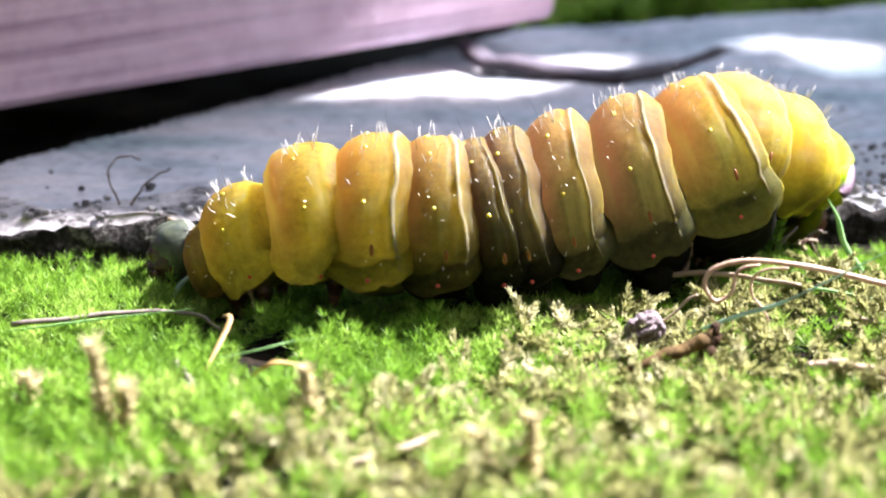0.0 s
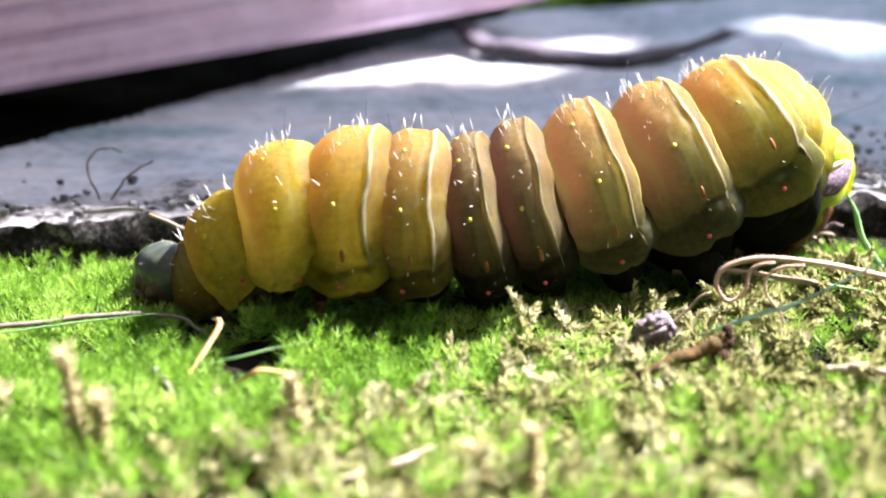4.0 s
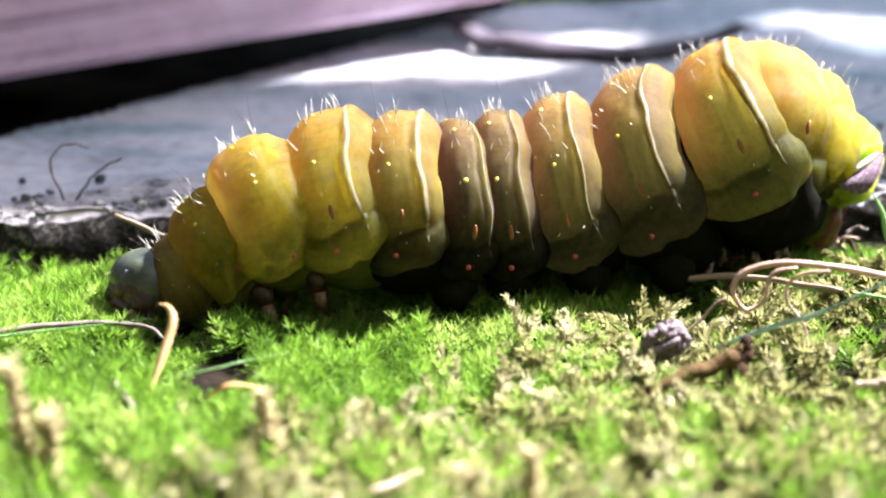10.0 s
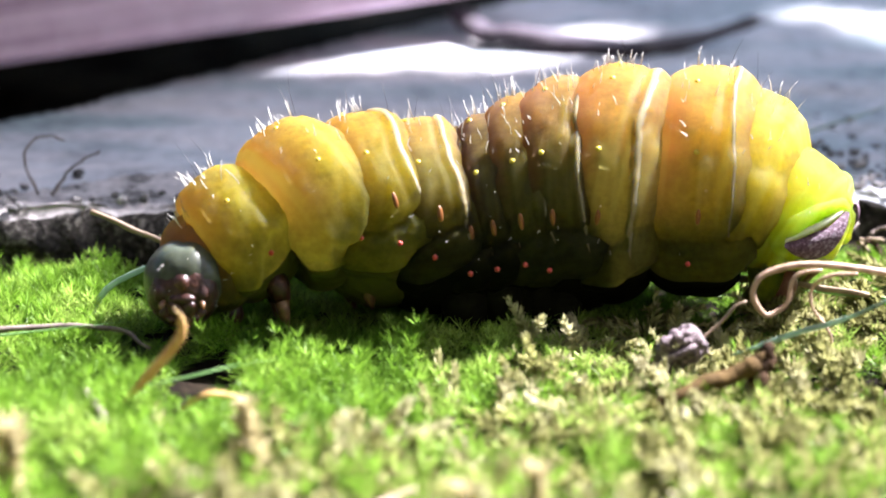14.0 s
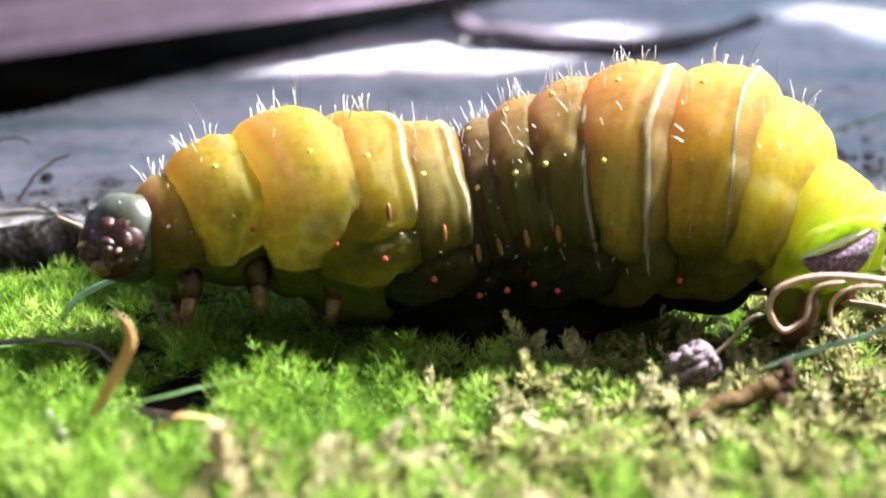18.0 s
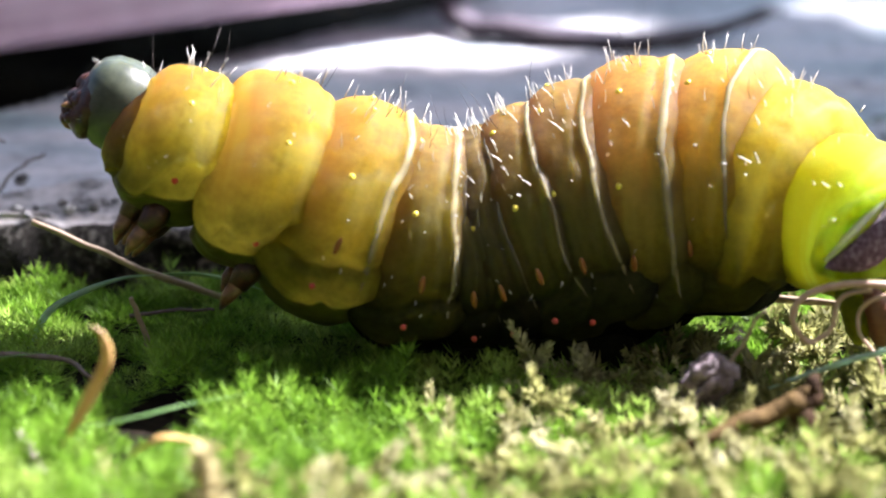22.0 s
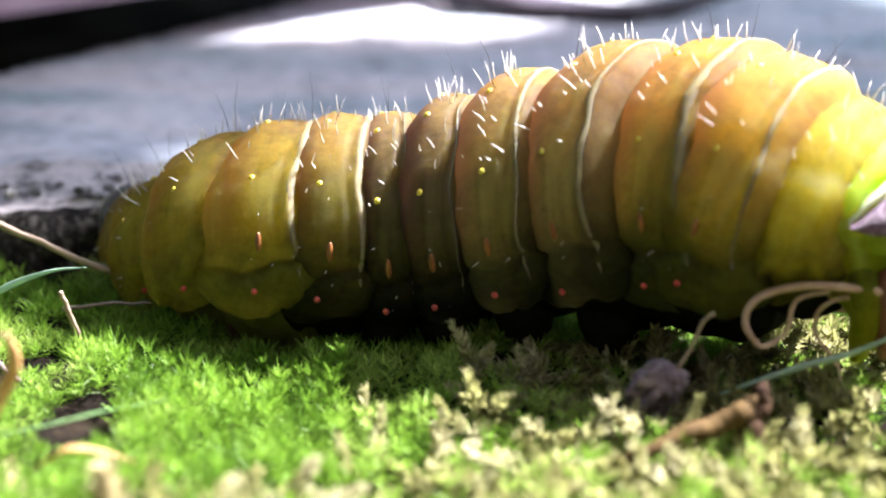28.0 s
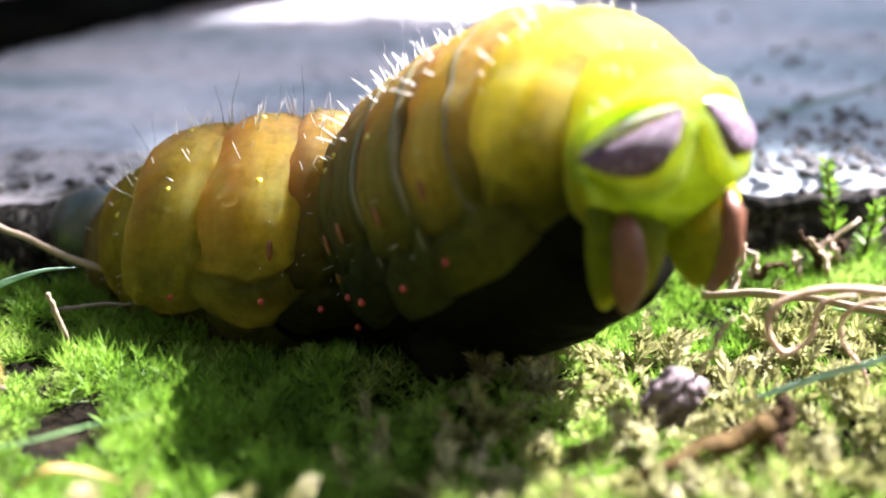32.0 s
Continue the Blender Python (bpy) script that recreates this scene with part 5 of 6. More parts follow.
    walk(body["t3"], [
        (0, pose(-0.01115, 0.00254, 0.00856, 7.6, -13.9, -3.5)),
        (3, pose(-0.01175, 0.00184, 0.00835, 5.6, -16.7, -8.3)),
        (6, pose(-0.01212, 0.00057, 0.00855, 8.8, -24.8, 2.3)),
        (9, pose(-0.01191, 0.00292, 0.00802, -8.1, -29.7, 6.7)),
        (11, pose(-0.01109, 0.00539, 0.00749, -17.1, -26.8, 11.6)),
        (12, pose(-0.00911, 0.00359, 0.00793, -19.9, -23.0, 20.6)),
        (13, pose(-0.00822, 0.00311, 0.00838, -21.1, -20.0, 30.0)),
        (14.5, pose(-0.00784, 0.00283, 0.00880, -17.6, -23.1, 26.1)),
        (17, pose(-0.00780, 0.00250, 0.00902, -21.0, -12.6, 24.3)),
        (18, pose(-0.00783, 0.00198, 0.00937, -18.0, -9.7, 20.8)),
        (19.5, pose(-0.00848, 0.00153, 0.01004, -11.3, 2.9, 17.6)),
        (21, pose(-0.00895, 0.00095, 0.01094, -4.4, 12.0, 23.0)),
        (22, pose(-0.00941, 0.00150, 0.01143, -5.3, 17.8, 3.4)),
        (23, pose(-0.00759, 0.00525, 0.01053, 1.0, 3.3, -15.3)),
        (23.6, pose(-0.00754, 0.00757, 0.00853, -1.1, 1.7, -34.4)),
        (24.2, pose(-0.00750, 0.00990, 0.00653, -3.2, 0.2, -53.4)),
        (25, pose(-0.00772, 0.01090, 0.00504, -0.6, -8.4, -52.4)),
        (25.5, pose(-0.00751, 0.01063, 0.00485, 1.0, -15.4, -51.1)),
        (27.5, pose(-0.01239, 0.01012, 0.00464, -8.2, 21.4, -33.9)),
        (28, pose(-0.00747, 0.00873, 0.00467, -11.7, -25.0, -31.2)),
        (29, pose(-0.00709, 0.00853, 0.00470, -13.0, -24.4, -30.1)),
        (30, pose(-0.00739, 0.00864, 0.00461, -10.4, -15.6, -27.4)),
        (31, pose(-0.00770, 0.00863, 0.00465, -9.3, -12.6, -24.3)),
        (32, pose(-0.00850, 0.00863, 0.00465, -9.3, -12.6, -24.3)),
    ])
    walk(body["a1"], [
        (0, pose(-0.00660, 0.00257, 0.00858, 5.1, 0.0, 1.0)),
        (3, pose(-0.00724, 0.00178, 0.00846, 6.7, 0.3, -6.9)),
        (6, pose(-0.00802, 0.00132, 0.00923, 9.3, -10.8, 2.2)),
        (9, pose(-0.00723, 0.00393, 0.00904, -4.3, -14.7, -3.1)),
        (11, pose(-0.00662, 0.00665, 0.00776, -15.9, -12.5, 3.1)),
        (12, pose(-0.00485, 0.00479, 0.00794, -17.1, -15.9, 10.0)),
        (13, pose(-0.00431, 0.00428, 0.00767, -22.9, -11.0, 16.6)),
        (14.5, pose(-0.00454, 0.00415, 0.00768, -22.6, -8.4, 20.9)),
        (17, pose(-0.00411, 0.00375, 0.00771, -23.6, -4.4, 17.4)),
        (18, pose(-0.00461, 0.00322, 0.00796, -19.8, 2.3, 19.1)),
        (19.5, pose(-0.00429, 0.00275, 0.00844, -10.6, 9.8, 12.4)),
        (21, pose(-0.00448, 0.00245, 0.00874, -4.4, 15.9, 12.6)),
        (22, pose(-0.00544, 0.00189, 0.00950, -0.6, 23.8, 3.0)),
        (23, pose(-0.00683, 0.00348, 0.01028, 7.7, 33.8, -3.8)),
        (23.6, pose(-0.00743, 0.00642, 0.00957, 9.3, 34.7, -9.2)),
        (24.2, pose(-0.00553, 0.00817, 0.00637, -1.4, 6.3, -23.1)),
        (25, pose(-0.00608, 0.00914, 0.00586, 2.1, -3.2, -17.6)),
        (25.5, pose(-0.00539, 0.00895, 0.00586, 4.0, -7.1, -21.2)),
        (27.5, pose(-0.00598, 0.00794, 0.00497, -11.7, 0.3, -5.0)),
        (28, pose(-0.00523, 0.00745, 0.00509, -16.6, -3.0, -5.7)),
        (29, pose(-0.00482, 0.00729, 0.00511, -19.0, -4.1, -4.3)),
        (30, pose(-0.00502, 0.00757, 0.00499, -15.0, 0.4, 0.2)),
        (31, pose(-0.00530, 0.00757, 0.00492, -13.6, 3.3, 4.9)),
        (32, pose(-0.00610, 0.00757, 0.00492, -13.6, 3.3, 4.9)),
    ])
    walk(body["a2"], [
        (0, pose(-0.00090, 0.00308, 0.00813, 7.3, -1.2, 3.7)),
        (3, pose(-0.00184, 0.00217, 0.00787, 8.2, 0.9, -6.4)),
        (6, pose(-0.00288, 0.00196, 0.00912, 11.9, -3.0, -1.4)),
        (9, pose(-0.00257, 0.00468, 0.00874, -2.6, -3.8, -2.9)),
        (11, pose(-0.00176, 0.00758, 0.00731, -14.1, -5.7, 0.2)),
        (12, pose(-0.00097, 0.00534, 0.00734, -15.6, -7.0, 4.3)),
        (13, pose(-0.00038, 0.00474, 0.00716, -18.8, -8.1, 5.5)),
        (14.5, pose(-0.00045, 0.00498, 0.00705, -18.6, -4.6, 8.8)),
        (17, pose(0.00015, 0.00448, 0.00711, -18.3, -4.5, 8.2)),
        (18, pose(-0.00031, 0.00409, 0.00703, -15.0, -0.1, 11.0)),
        (19.5, pose(0.00006, 0.00342, 0.00723, -6.0, 2.3, 6.7)),
        (21, pose(0.00005, 0.00313, 0.00706, -1.9, 5.5, 4.9)),
        (22, pose(-0.00041, 0.00233, 0.00719, 1.9, 7.7, 1.4)),
        (23, pose(-0.00205, 0.00369, 0.00767, 10.4, 18.3, -4.3)),
        (23.6, pose(-0.00248, 0.00573, 0.00691, 10.3, 17.3, -13.0)),
        (24.2, pose(-0.00239, 0.00706, 0.00587, 7.1, 10.0, -20.5)),
        (25, pose(-0.00223, 0.00806, 0.00565, 8.8, 1.9, -21.2)),
        (25.5, pose(-0.00174, 0.00779, 0.00576, 9.0, -0.7, -22.3)),
        (27.5, pose(-0.00211, 0.00716, 0.00550, -6.9, -0.4, -3.3)),
        (28, pose(-0.00183, 0.00722, 0.00562, -9.7, 1.3, -2.9)),
        (29, pose(-0.00142, 0.00704, 0.00571, -12.6, 0.8, -2.8)),
        (30, pose(-0.00169, 0.00725, 0.00542, -9.2, 2.9, 1.6)),
        (31, pose(-0.00181, 0.00731, 0.00519, -9.0, 3.6, 4.8)),
        (32, pose(-0.00261, 0.00731, 0.00519, -9.0, 3.6, 4.8)),
    ])
    walk(body["a3"], [
        (0, pose(0.00363, 0.00402, 0.00796, 12.3, -9.6, 8.8)),
        (3, pose(0.00356, 0.00314, 0.00764, 14.1, -10.6, -1.6)),
        (6, pose(0.00269, 0.00269, 0.00879, 17.1, -6.4, 0.8)),
        (9, pose(0.00204, 0.00571, 0.00794, 4.1, -0.9, 5.2)),
        (11, pose(0.00153, 0.00879, 0.00672, -8.6, 7.0, 12.6)),
        (12, pose(0.00151, 0.00608, 0.00690, -10.4, 4.9, 10.0)),
        (13, pose(0.00226, 0.00501, 0.00678, -11.2, -6.1, 3.8)),
        (14.5, pose(0.00254, 0.00541, 0.00635, -12.5, -3.9, 3.0)),
        (17, pose(0.00318, 0.00491, 0.00654, -11.4, -6.1, 4.6)),
        (18, pose(0.00331, 0.00463, 0.00627, -9.5, -7.3, 3.9)),
        (19.5, pose(0.00308, 0.00382, 0.00655, 0.0, -7.4, 3.7)),
        (21, pose(0.00324, 0.00347, 0.00635, 3.6, -7.4, 1.6)),
        (22, pose(0.00289, 0.00272, 0.00675, 8.7, -6.9, 1.3)),
        (23, pose(0.00226, 0.00371, 0.00611, 9.0, -1.4, -0.5)),
        (23.6, pose(0.00184, 0.00528, 0.00566, 10.2, -1.7, -6.3)),
        (24.2, pose(0.00179, 0.00634, 0.00545, 9.6, -3.9, -12.8)),
        (25, pose(0.00172, 0.00737, 0.00562, 12.7, -7.0, -13.4)),
        (25.5, pose(0.00160, 0.00707, 0.00589, 13.0, -6.4, -11.1)),
        (27.5, pose(0.00148, 0.00687, 0.00598, 3.1, -2.3, -1.4)),
        (28, pose(0.00194, 0.00683, 0.00607, 0.6, -1.5, -2.9)),
        (29, pose(0.00212, 0.00657, 0.00608, -3.1, 1.3, -1.9)),
        (30, pose(0.00194, 0.00664, 0.00578, -0.1, 0.2, 0.1)),
        (31, pose(0.00192, 0.00667, 0.00552, -0.7, -0.4, -0.7)),
        (32, pose(0.00112, 0.00667, 0.00552, -0.7, -0.4, -0.7)),
    ])
    walk(body["a4"], [
        (0, pose(0.00694, 0.00524, 0.00850, 15.4, -13.1, 0.6)),
        (3, pose(0.00797, 0.00509, 0.00823, 14.8, -14.7, 1.2)),
        (6, pose(0.00753, 0.00369, 0.00918, 17.0, -9.2, -2.7)),
        (9, pose(0.00627, 0.00718, 0.00821, 6.4, -6.6, -0.2)),
        (11, pose(0.00574, 0.01043, 0.00673, -3.8, -6.4, 1.6)),
        (12, pose(0.00511, 0.00709, 0.00723, -5.0, -7.9, -0.5)),
        (13, pose(0.00497, 0.00535, 0.00764, -7.5, -10.1, -0.6)),
        (14.5, pose(0.00532, 0.00572, 0.00717, -9.0, -10.9, -2.7)),
        (17, pose(0.00572, 0.00522, 0.00738, -7.8, -12.0, -1.5)),
        (18, pose(0.00611, 0.00487, 0.00728, -5.5, -15.2, -4.0)),
        (19.5, pose(0.00590, 0.00401, 0.00751, 3.2, -15.8, -5.3)),
        (21, pose(0.00616, 0.00347, 0.00745, 7.3, -19.2, -8.5)),
        (22, pose(0.00570, 0.00299, 0.00704, 7.5, -18.3, -5.7)),
        (23, pose(0.00547, 0.00381, 0.00639, 3.7, -14.8, -3.8)),
        (23.6, pose(0.00580, 0.00564, 0.00608, 5.5, -16.3, -8.4)),
        (24.2, pose(0.00577, 0.00665, 0.00601, 3.0, -16.4, -9.7)),
        (25, pose(0.00582, 0.00739, 0.00715, 13.3, -13.5, -14.7)),
        (25.5, pose(0.00571, 0.00700, 0.00727, 13.8, -12.5, -15.0)),
        (27.5, pose(0.00545, 0.00646, 0.00717, 5.8, -7.4, -8.4)),
        (28, pose(0.00608, 0.00605, 0.00723, 3.8, -6.0, -11.9)),
        (29, pose(0.00604, 0.00577, 0.00696, -0.3, -4.1, -9.3)),
        (30, pose(0.00535, 0.00565, 0.00627, 0.5, -6.3, -6.3)),
        (31, pose(0.00493, 0.00558, 0.00589, 2.1, -12.3, -10.7)),
        (32, pose(0.00377, 0.00565, 0.00570, 3.4, -22.9, -38.1)),
    ])
    walk(body["a5"], [
        (0, pose(0.01157, 0.00743, 0.00904, 13.5, -11.7, -1.9)),
        (3, pose(0.01384, 0.00783, 0.00890, 8.0, -17.1, 6.4)),
        (6, pose(0.01343, 0.00549, 0.00961, 12.5, -14.1, -0.5)),
        (9, pose(0.01200, 0.00932, 0.00845, 4.0, -15.0, -5.5)),
        (11, pose(0.01064, 0.01213, 0.00738, -2.8, -13.3, -6.3)),
        (12, pose(0.00833, 0.00799, 0.00777, -4.4, -8.7, -2.9)),
        (13, pose(0.00738, 0.00571, 0.00843, -4.8, -8.7, -2.7)),
        (14.5, pose(0.00761, 0.00596, 0.00814, -5.9, -9.5, -6.0)),
        (17, pose(0.00813, 0.00542, 0.00829, -5.6, -9.9, -6.5)),
        (18, pose(0.00841, 0.00499, 0.00828, -3.0, -12.2, -8.0)),
        (19.5, pose(0.00852, 0.00404, 0.00811, 2.3, -17.5, -9.4)),
        (21, pose(0.00850, 0.00334, 0.00811, 5.5, -19.9, -10.8)),
        (22, pose(0.00839, 0.00317, 0.00800, 6.3, -20.5, -7.8)),
        (23, pose(0.00859, 0.00423, 0.00740, -2.1, -16.8, -0.5)),
        (23.6, pose(0.01102, 0.00677, 0.00854, 11.1, -19.2, -20.8)),
        (24.2, pose(0.01144, 0.00786, 0.00854, 8.9, -16.6, -20.5)),
        (25, pose(0.01169, 0.00804, 0.00907, 14.2, -13.2, -24.0)),
        (25.5, pose(0.01167, 0.00732, 0.00926, 15.6, -12.0, -27.3)),
        (27.5, pose(0.01039, 0.00568, 0.00910, 7.5, -8.3, -17.7)),
        (28, pose(0.01059, 0.00494, 0.00877, 4.1, -9.1, -19.8)),
        (29, pose(0.00973, 0.00459, 0.00828, -0.4, -7.0, -14.1)),
        (30, pose(0.00849, 0.00418, 0.00751, -1.2, -11.9, -13.8)),
        (31, pose(0.00687, 0.00414, 0.00708, 1.2, -10.3, -10.4)),
        (32, pose(0.00516, 0.00323, 0.00802, 2.3, -32.2, -54.6)),
    ])
    walk(body["a6"], [
        (0, pose(0.01819, 0.01099, 0.00925, 5.1, -14.0, 1.7)),
        (3, pose(0.02046, 0.01177, 0.00917, -6.6, -17.2, 16.0)),
        (6, pose(0.02006, 0.00878, 0.00950, -0.9, -16.1, 11.2)),
        (9, pose(0.01892, 0.01213, 0.00928, -3.2, -21.4, -3.4)),
        (11, pose(0.01759, 0.01422, 0.00857, -5.1, -18.3, -15.1)),
        (12, pose(0.01239, 0.00928, 0.00850, -6.6, -11.2, -3.0)),
        (13, pose(0.01000, 0.00615, 0.00937, -1.0, -3.0, -4.7)),
        (14.5, pose(0.01005, 0.00622, 0.00894, -2.7, -5.1, -9.7)),
        (17, pose(0.01059, 0.00557, 0.00907, -2.2, -5.4, -11.2)),
        (18, pose(0.01105, 0.00512, 0.00907, -0.0, -6.7, -13.0)),
        (19.5, pose(0.01084, 0.00408, 0.00917, 5.8, -12.5, -13.3)),
        (21, pose(0.01070, 0.00321, 0.00925, 9.7, -17.1, -13.6)),
        (22, pose(0.01094, 0.00362, 0.00889, 7.3, -16.4, -7.8)),
        (23, pose(0.01110, 0.00549, 0.00837, -2.4, -8.5, 4.2)),
        (23.6, pose(0.01657, 0.00822, 0.01021, 12.6, -13.8, -30.5)),
        (24.2, pose(0.01725, 0.00956, 0.00990, 9.1, -10.0, -26.9)),
        (25, pose(0.01783, 0.00895, 0.01011, 11.3, -8.2, -27.7)),
        (25.5, pose(0.01782, 0.00785, 0.01030, 12.2, -7.2, -29.8)),
        (27.5, pose(0.01700, 0.00458, 0.01055, 8.6, -9.5, -34.6)),
        (28, pose(0.01651, 0.00339, 0.01057, 7.2, -10.7, -35.1)),
        (29, pose(0.01541, 0.00288, 0.01051, 5.3, -13.2, -32.3)),
        (30, pose(0.01274, 0.00224, 0.00985, 2.7, -22.4, -27.6)),
        (31, pose(0.01022, 0.00246, 0.00910, 2.2, -24.5, -22.9)),
        (32, pose(0.00638, 0.00062, 0.00962, 1.4, -30.8, -54.2)),
    ])
    walk(body["a7"], [
        (0, pose(0.02550, 0.01524, 0.00976, -9.1, -16.1, 10.8)),
        (3, pose(0.02798, 0.01562, 0.01030, -20.1, -22.5, 13.6)),
        (6, pose(0.02642, 0.01228, 0.01010, -17.4, -16.3, 22.3)),
        (9, pose(0.02669, 0.01438, 0.01086, -12.9, -32.8, 1.4)),
        (11, pose(0.02456, 0.01616, 0.01001, -13.9, -17.9, -7.5)),
        (12, pose(0.01776, 0.01066, 0.00943, -8.3, -11.3, 0.1)),
        (13, pose(0.01326, 0.00690, 0.01029, 2.6, 13.1, -3.3)),
        (14.5, pose(0.01381, 0.00639, 0.00992, 3.7, 3.9, -14.5)),
        (17, pose(0.01444, 0.00544, 0.01025, 7.8, 2.3, -16.6)),
        (18, pose(0.01470, 0.00501, 0.01023, 6.6, 1.1, -16.3)),
        (19.5, pose(0.01410, 0.00396, 0.01034, 14.1, -0.2, -16.6)),
        (21, pose(0.01370, 0.00292, 0.01044, 17.7, -2.5, -16.8)),
        (22, pose(0.01444, 0.00416, 0.01020, 14.9, -3.8, -10.6)),
        (23, pose(0.01618, 0.00680, 0.00992, 5.1, -8.1, -3.8)),
        (23.6, pose(0.02222, 0.00870, 0.01057, 9.6, -0.0, -34.1)),
        (24.2, pose(0.02289, 0.01043, 0.00953, 1.6, 3.1, -25.4)),
        (25, pose(0.02318, 0.00942, 0.00949, 2.0, 5.1, -21.0)),
        (25.5, pose(0.02347, 0.00775, 0.00995, 3.5, 2.8, -25.8)),
        (27.5, pose(0.02250, 0.00302, 0.01074, 2.7, -3.9, -35.5)),
        (28, pose(0.02190, 0.00145, 0.01111, 2.8, -7.2, -37.6)),
        (29, pose(0.02063, 0.00046, 0.01152, 1.6, -11.0, -40.2)),
        (30, pose(0.01721, -0.00050, 0.01241, 1.4, -23.7, -35.9)),
        (31, pose(0.01393, -0.00040, 0.01210, 2.5, -32.1, -29.9)),
        (32, pose(0.00844, -0.00227, 0.01156, 0.5, -32.1, -51.1)),
    ])
    walk(body["a8"], [
        (0, pose(0.02674, 0.01911, 0.01002, -12.4, 28.1, 22.5)),
        (3, pose(0.02860, 0.01824, 0.01008, -23.2, 16.3, 24.9)),
        (6, pose(0.02704, 0.01491, 0.00988, -23.2, 16.3, 24.9)),
        (9, pose(0.02731, 0.01700, 0.01064, -23.2, 16.3, 24.9)),
        (11, pose(0.02586, 0.01836, 0.01056, -15.2, 25.8, 3.1)),
        (12, pose(0.02341, 0.01089, 0.01058, -5.4, -13.7, -10.9)),
        (13, pose(0.02153, 0.00727, 0.01011, 3.8, 2.4, -5.9)),
        (14.5, pose(0.02043, 0.00619, 0.01012, 5.0, 3.5, -11.6)),
        (17, pose(0.01992, 0.00481, 0.01029, 9.1, 6.5, -16.4)),
        (18, pose(0.02038, 0.00441, 0.01053, 6.3, 4.0, -17.0)),
        (19.5, pose(0.01919, 0.00333, 0.01091, 13.2, 1.0, -18.1)),
        (21, pose(0.01844, 0.00215, 0.01115, 14.7, -0.3, -18.0)),
        (22, pose(0.01997, 0.00364, 0.01114, 15.9, -4.1, -23.4)),
        (23, pose(0.02193, 0.00669, 0.01122, 5.1, -9.0, -18.0)),
        (23.6, pose(0.02500, 0.00815, 0.01033, 2.7, 22.7, -25.4)),
        (24.2, pose(0.02577, 0.01018, 0.00911, -4.5, 22.2, -19.4)),
        (25, pose(0.02689, 0.00894, 0.00821, -7.8, 15.5, -20.3)),
        (25.5, pose(0.02552, 0.00738, 0.00894, -5.2, 25.3, -11.9)),
        (27.5, pose(0.02473, 0.00114, 0.01069, -0.0, 12.2, -31.4)),
        (28, pose(0.02408, -0.00065, 0.01132, 0.3, 11.4, -32.2)),
        (29, pose(0.02335, -0.00226, 0.01211, -6.7, 4.5, -37.6)),
        (30, pose(0.02051, -0.00361, 0.01396, -3.1, -10.9, -37.3)),
        (31, pose(0.01685, -0.00358, 0.01425, -1.7, -23.0, -34.3)),
        (32, pose(0.01074, -0.00546, 0.01400, -1.2, -29.1, -49.4)),
    ])
    walk(body["a9"], [
        (0, pose(0.03342, 0.02216, 0.00796, -3.5, 16.6, 27.5)),
        (3, pose(0.03218, 0.01898, 0.00905, -14.6, 19.9, 4.8)),
        (6, pose(0.03062, 0.01565, 0.00885, -14.6, 19.9, 4.8)),
        (9, pose(0.03089, 0.01774, 0.00961, -14.6, 19.9, 4.8)),
        (11, pose(0.03248, 0.01941, 0.00838, -3.4, 13.8, 8.2)),
        (12, pose(0.02778, 0.00935, 0.01151, 4.2, -6.6, -25.6)),
        (13, pose(0.02570, 0.00657, 0.00955, 6.3, 11.2, -15.9)),
        (14.5, pose(0.02335, 0.00536, 0.00932, 6.6, 17.3, -19.3)),
        (17, pose(0.02327, 0.00356, 0.00902, 11.1, 17.1, -23.8)),
        (18, pose(0.02367, 0.00305, 0.00947, 5.1, 16.4, -26.2)),
        (19.5, pose(0.02276, 0.00177, 0.00996, 15.3, 12.3, -27.1)),
        (21, pose(0.02211, 0.00069, 0.01024, 13.5, 12.3, -23.1)),
        (22, pose(0.02358, 0.00103, 0.01061, 24.6, 4.9, -41.7)),
        (23, pose(0.02662, 0.00487, 0.01129, 2.8, 2.5, -42.2)),
        (23.6, pose(0.02687, 0.00715, 0.00849, -0.6, 12.0, -40.3)),
        (24.2, pose(0.02785, 0.00927, 0.00744, -4.4, 18.0, -37.8)),
        (25, pose(0.02935, 0.00763, 0.00768, -7.4, 20.2, -40.3)),
        (25.5, pose(0.02912, 0.00624, 0.00718, -5.6, 27.4, -33.9)),
        (27.5, pose(0.02823, -0.00078, 0.00953, -0.9, 8.0, -32.6)),
        (28, pose(0.02770, -0.00249, 0.01023, -0.9, 11.3, -32.4)),
        (29, pose(0.02649, -0.00460, 0.01153, -6.5, 9.0, -36.0)),
        (30, pose(0.02247, -0.00557, 0.01450, -13.9, 9.6, -30.6)),
        (31, pose(0.02015, -0.00633, 0.01532, -12.3, -6.5, -38.3)),
        (32, pose(0.01348, -0.00860, 0.01612, -5.1, -24.7, -50.1)),
    ])
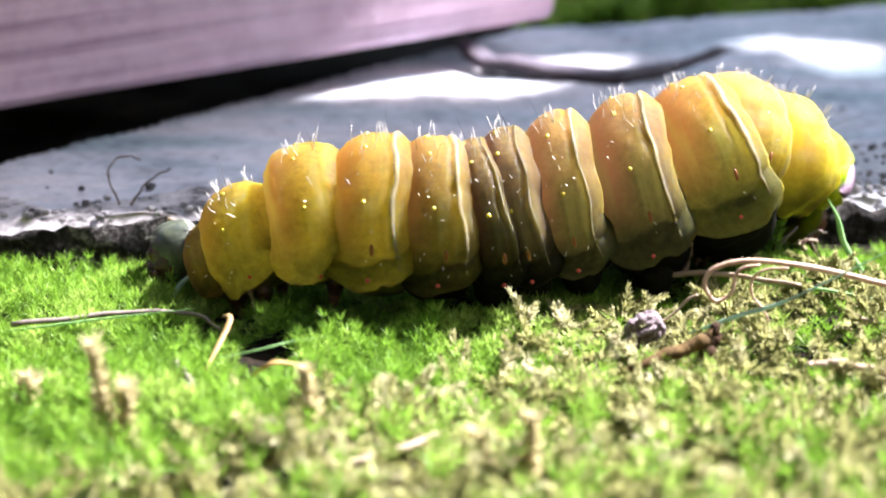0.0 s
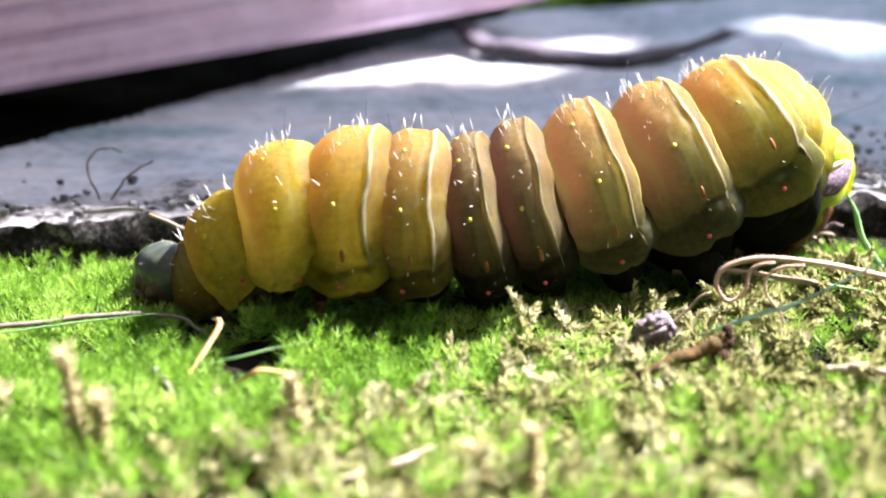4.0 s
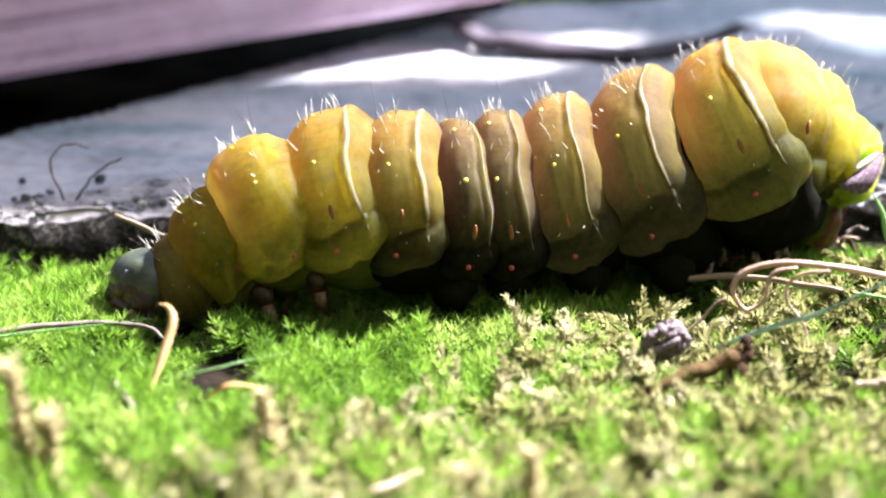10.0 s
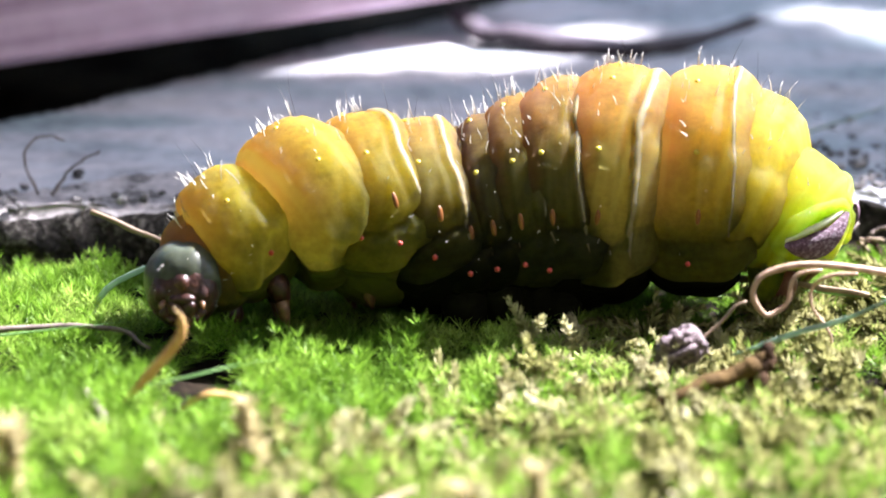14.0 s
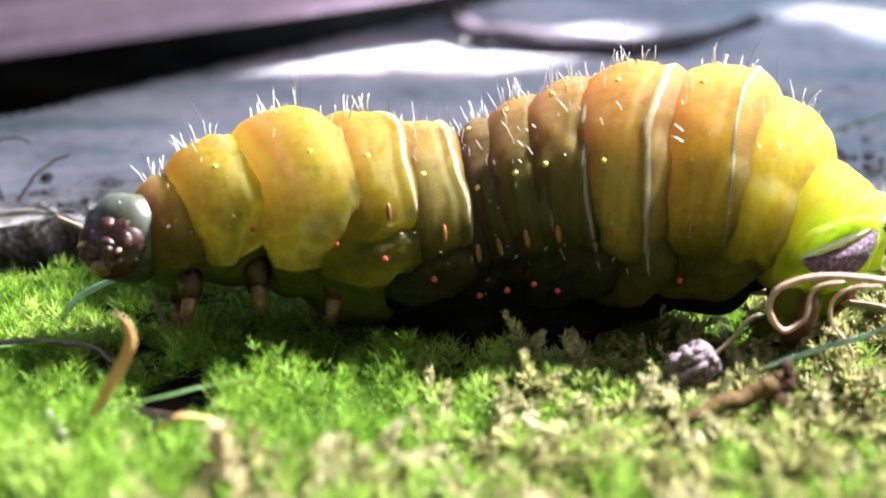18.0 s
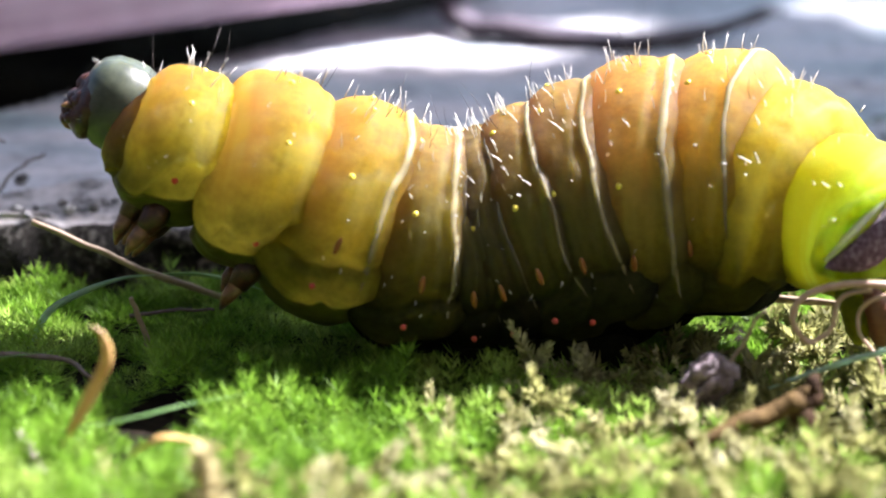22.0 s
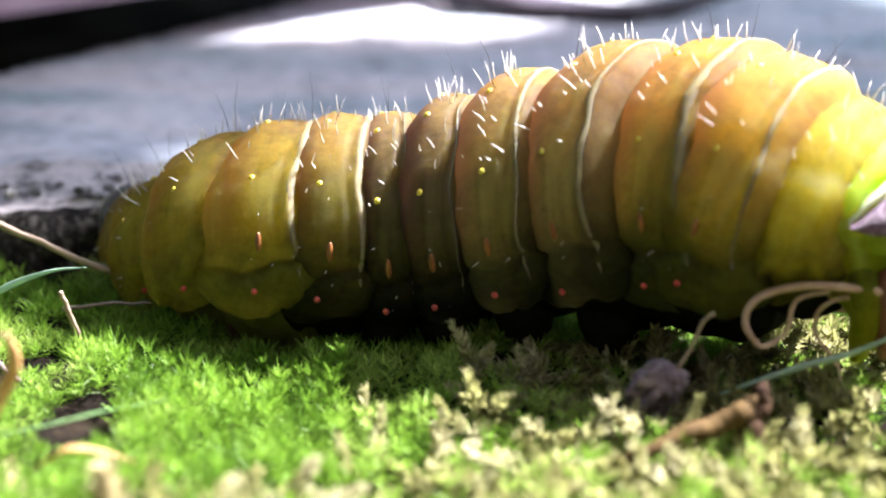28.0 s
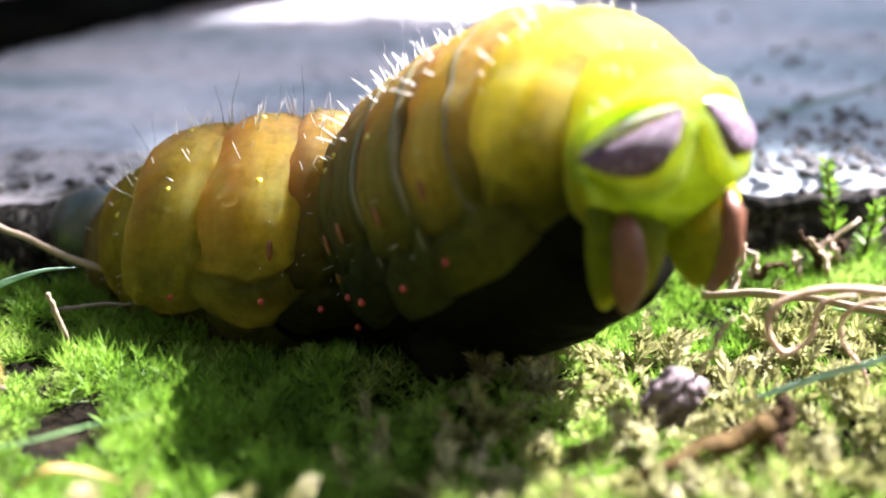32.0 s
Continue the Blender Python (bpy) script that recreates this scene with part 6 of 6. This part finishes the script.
    walk(body["a10"], [
        (0, pose(0.03647, 0.02384, 0.00701, 10.2, 29.6, 19.3)),
        (3, pose(0.03441, 0.01811, 0.00805, -3.6, 21.3, -27.0)),
        (6, pose(0.03285, 0.01478, 0.00785, -3.6, 21.3, -27.0)),
        (9, pose(0.03311, 0.01687, 0.00861, -3.6, 21.3, -27.0)),
        (11, pose(0.03518, 0.01951, 0.00759, 13.9, 25.7, -3.2)),
        (12, pose(0.03290, 0.00667, 0.01185, 18.5, -11.9, -25.9)),
        (13, pose(0.02937, 0.00510, 0.00832, 11.5, 18.9, -23.9)),
        (14.5, pose(0.02685, 0.00386, 0.00771, 10.3, 27.0, -27.3)),
        (17, pose(0.02690, 0.00173, 0.00789, 16.9, 22.4, -30.7)),
        (18, pose(0.02727, 0.00099, 0.00798, 5.0, 25.6, -34.7)),
        (19.5, pose(0.02683, -0.00061, 0.00892, 23.8, 15.9, -33.4)),
        (21, pose(0.02672, -0.00132, 0.00916, 17.6, 13.8, -25.1)),
        (22, pose(0.02750, -0.00311, 0.01048, 26.0, 2.0, -46.1)),
        (23, pose(0.03013, 0.00212, 0.01097, 0.3, 5.6, -61.2)),
        (23.6, pose(0.02797, 0.00552, 0.00648, -2.4, 14.0, -57.3)),
        (24.2, pose(0.02894, 0.00769, 0.00539, -2.6, 22.0, -56.5)),
        (25, pose(0.03073, 0.00557, 0.00635, -4.2, 27.6, -57.1)),
        (25.5, pose(0.03056, 0.00420, 0.00584, -3.7, 28.3, -54.5)),
        (27.5, pose(0.03168, -0.00301, 0.00944, -1.0, 1.6, -32.1)),
        (28, pose(0.02993, -0.00411, 0.01053, -1.8, -7.2, -32.3)),
        (29, pose(0.02863, -0.00630, 0.01182, -4.0, -8.2, -32.6)),
        (30, pose(0.02484, -0.00679, 0.01443, -2.0, 23.0, -31.9)),
        (31, pose(0.02201, -0.00834, 0.01590, 0.0, 8.5, -47.0)),
        (32, pose(0.01562, -0.01168, 0.01681, 0.0, -0.6, -57.4)),
    ])


motions()
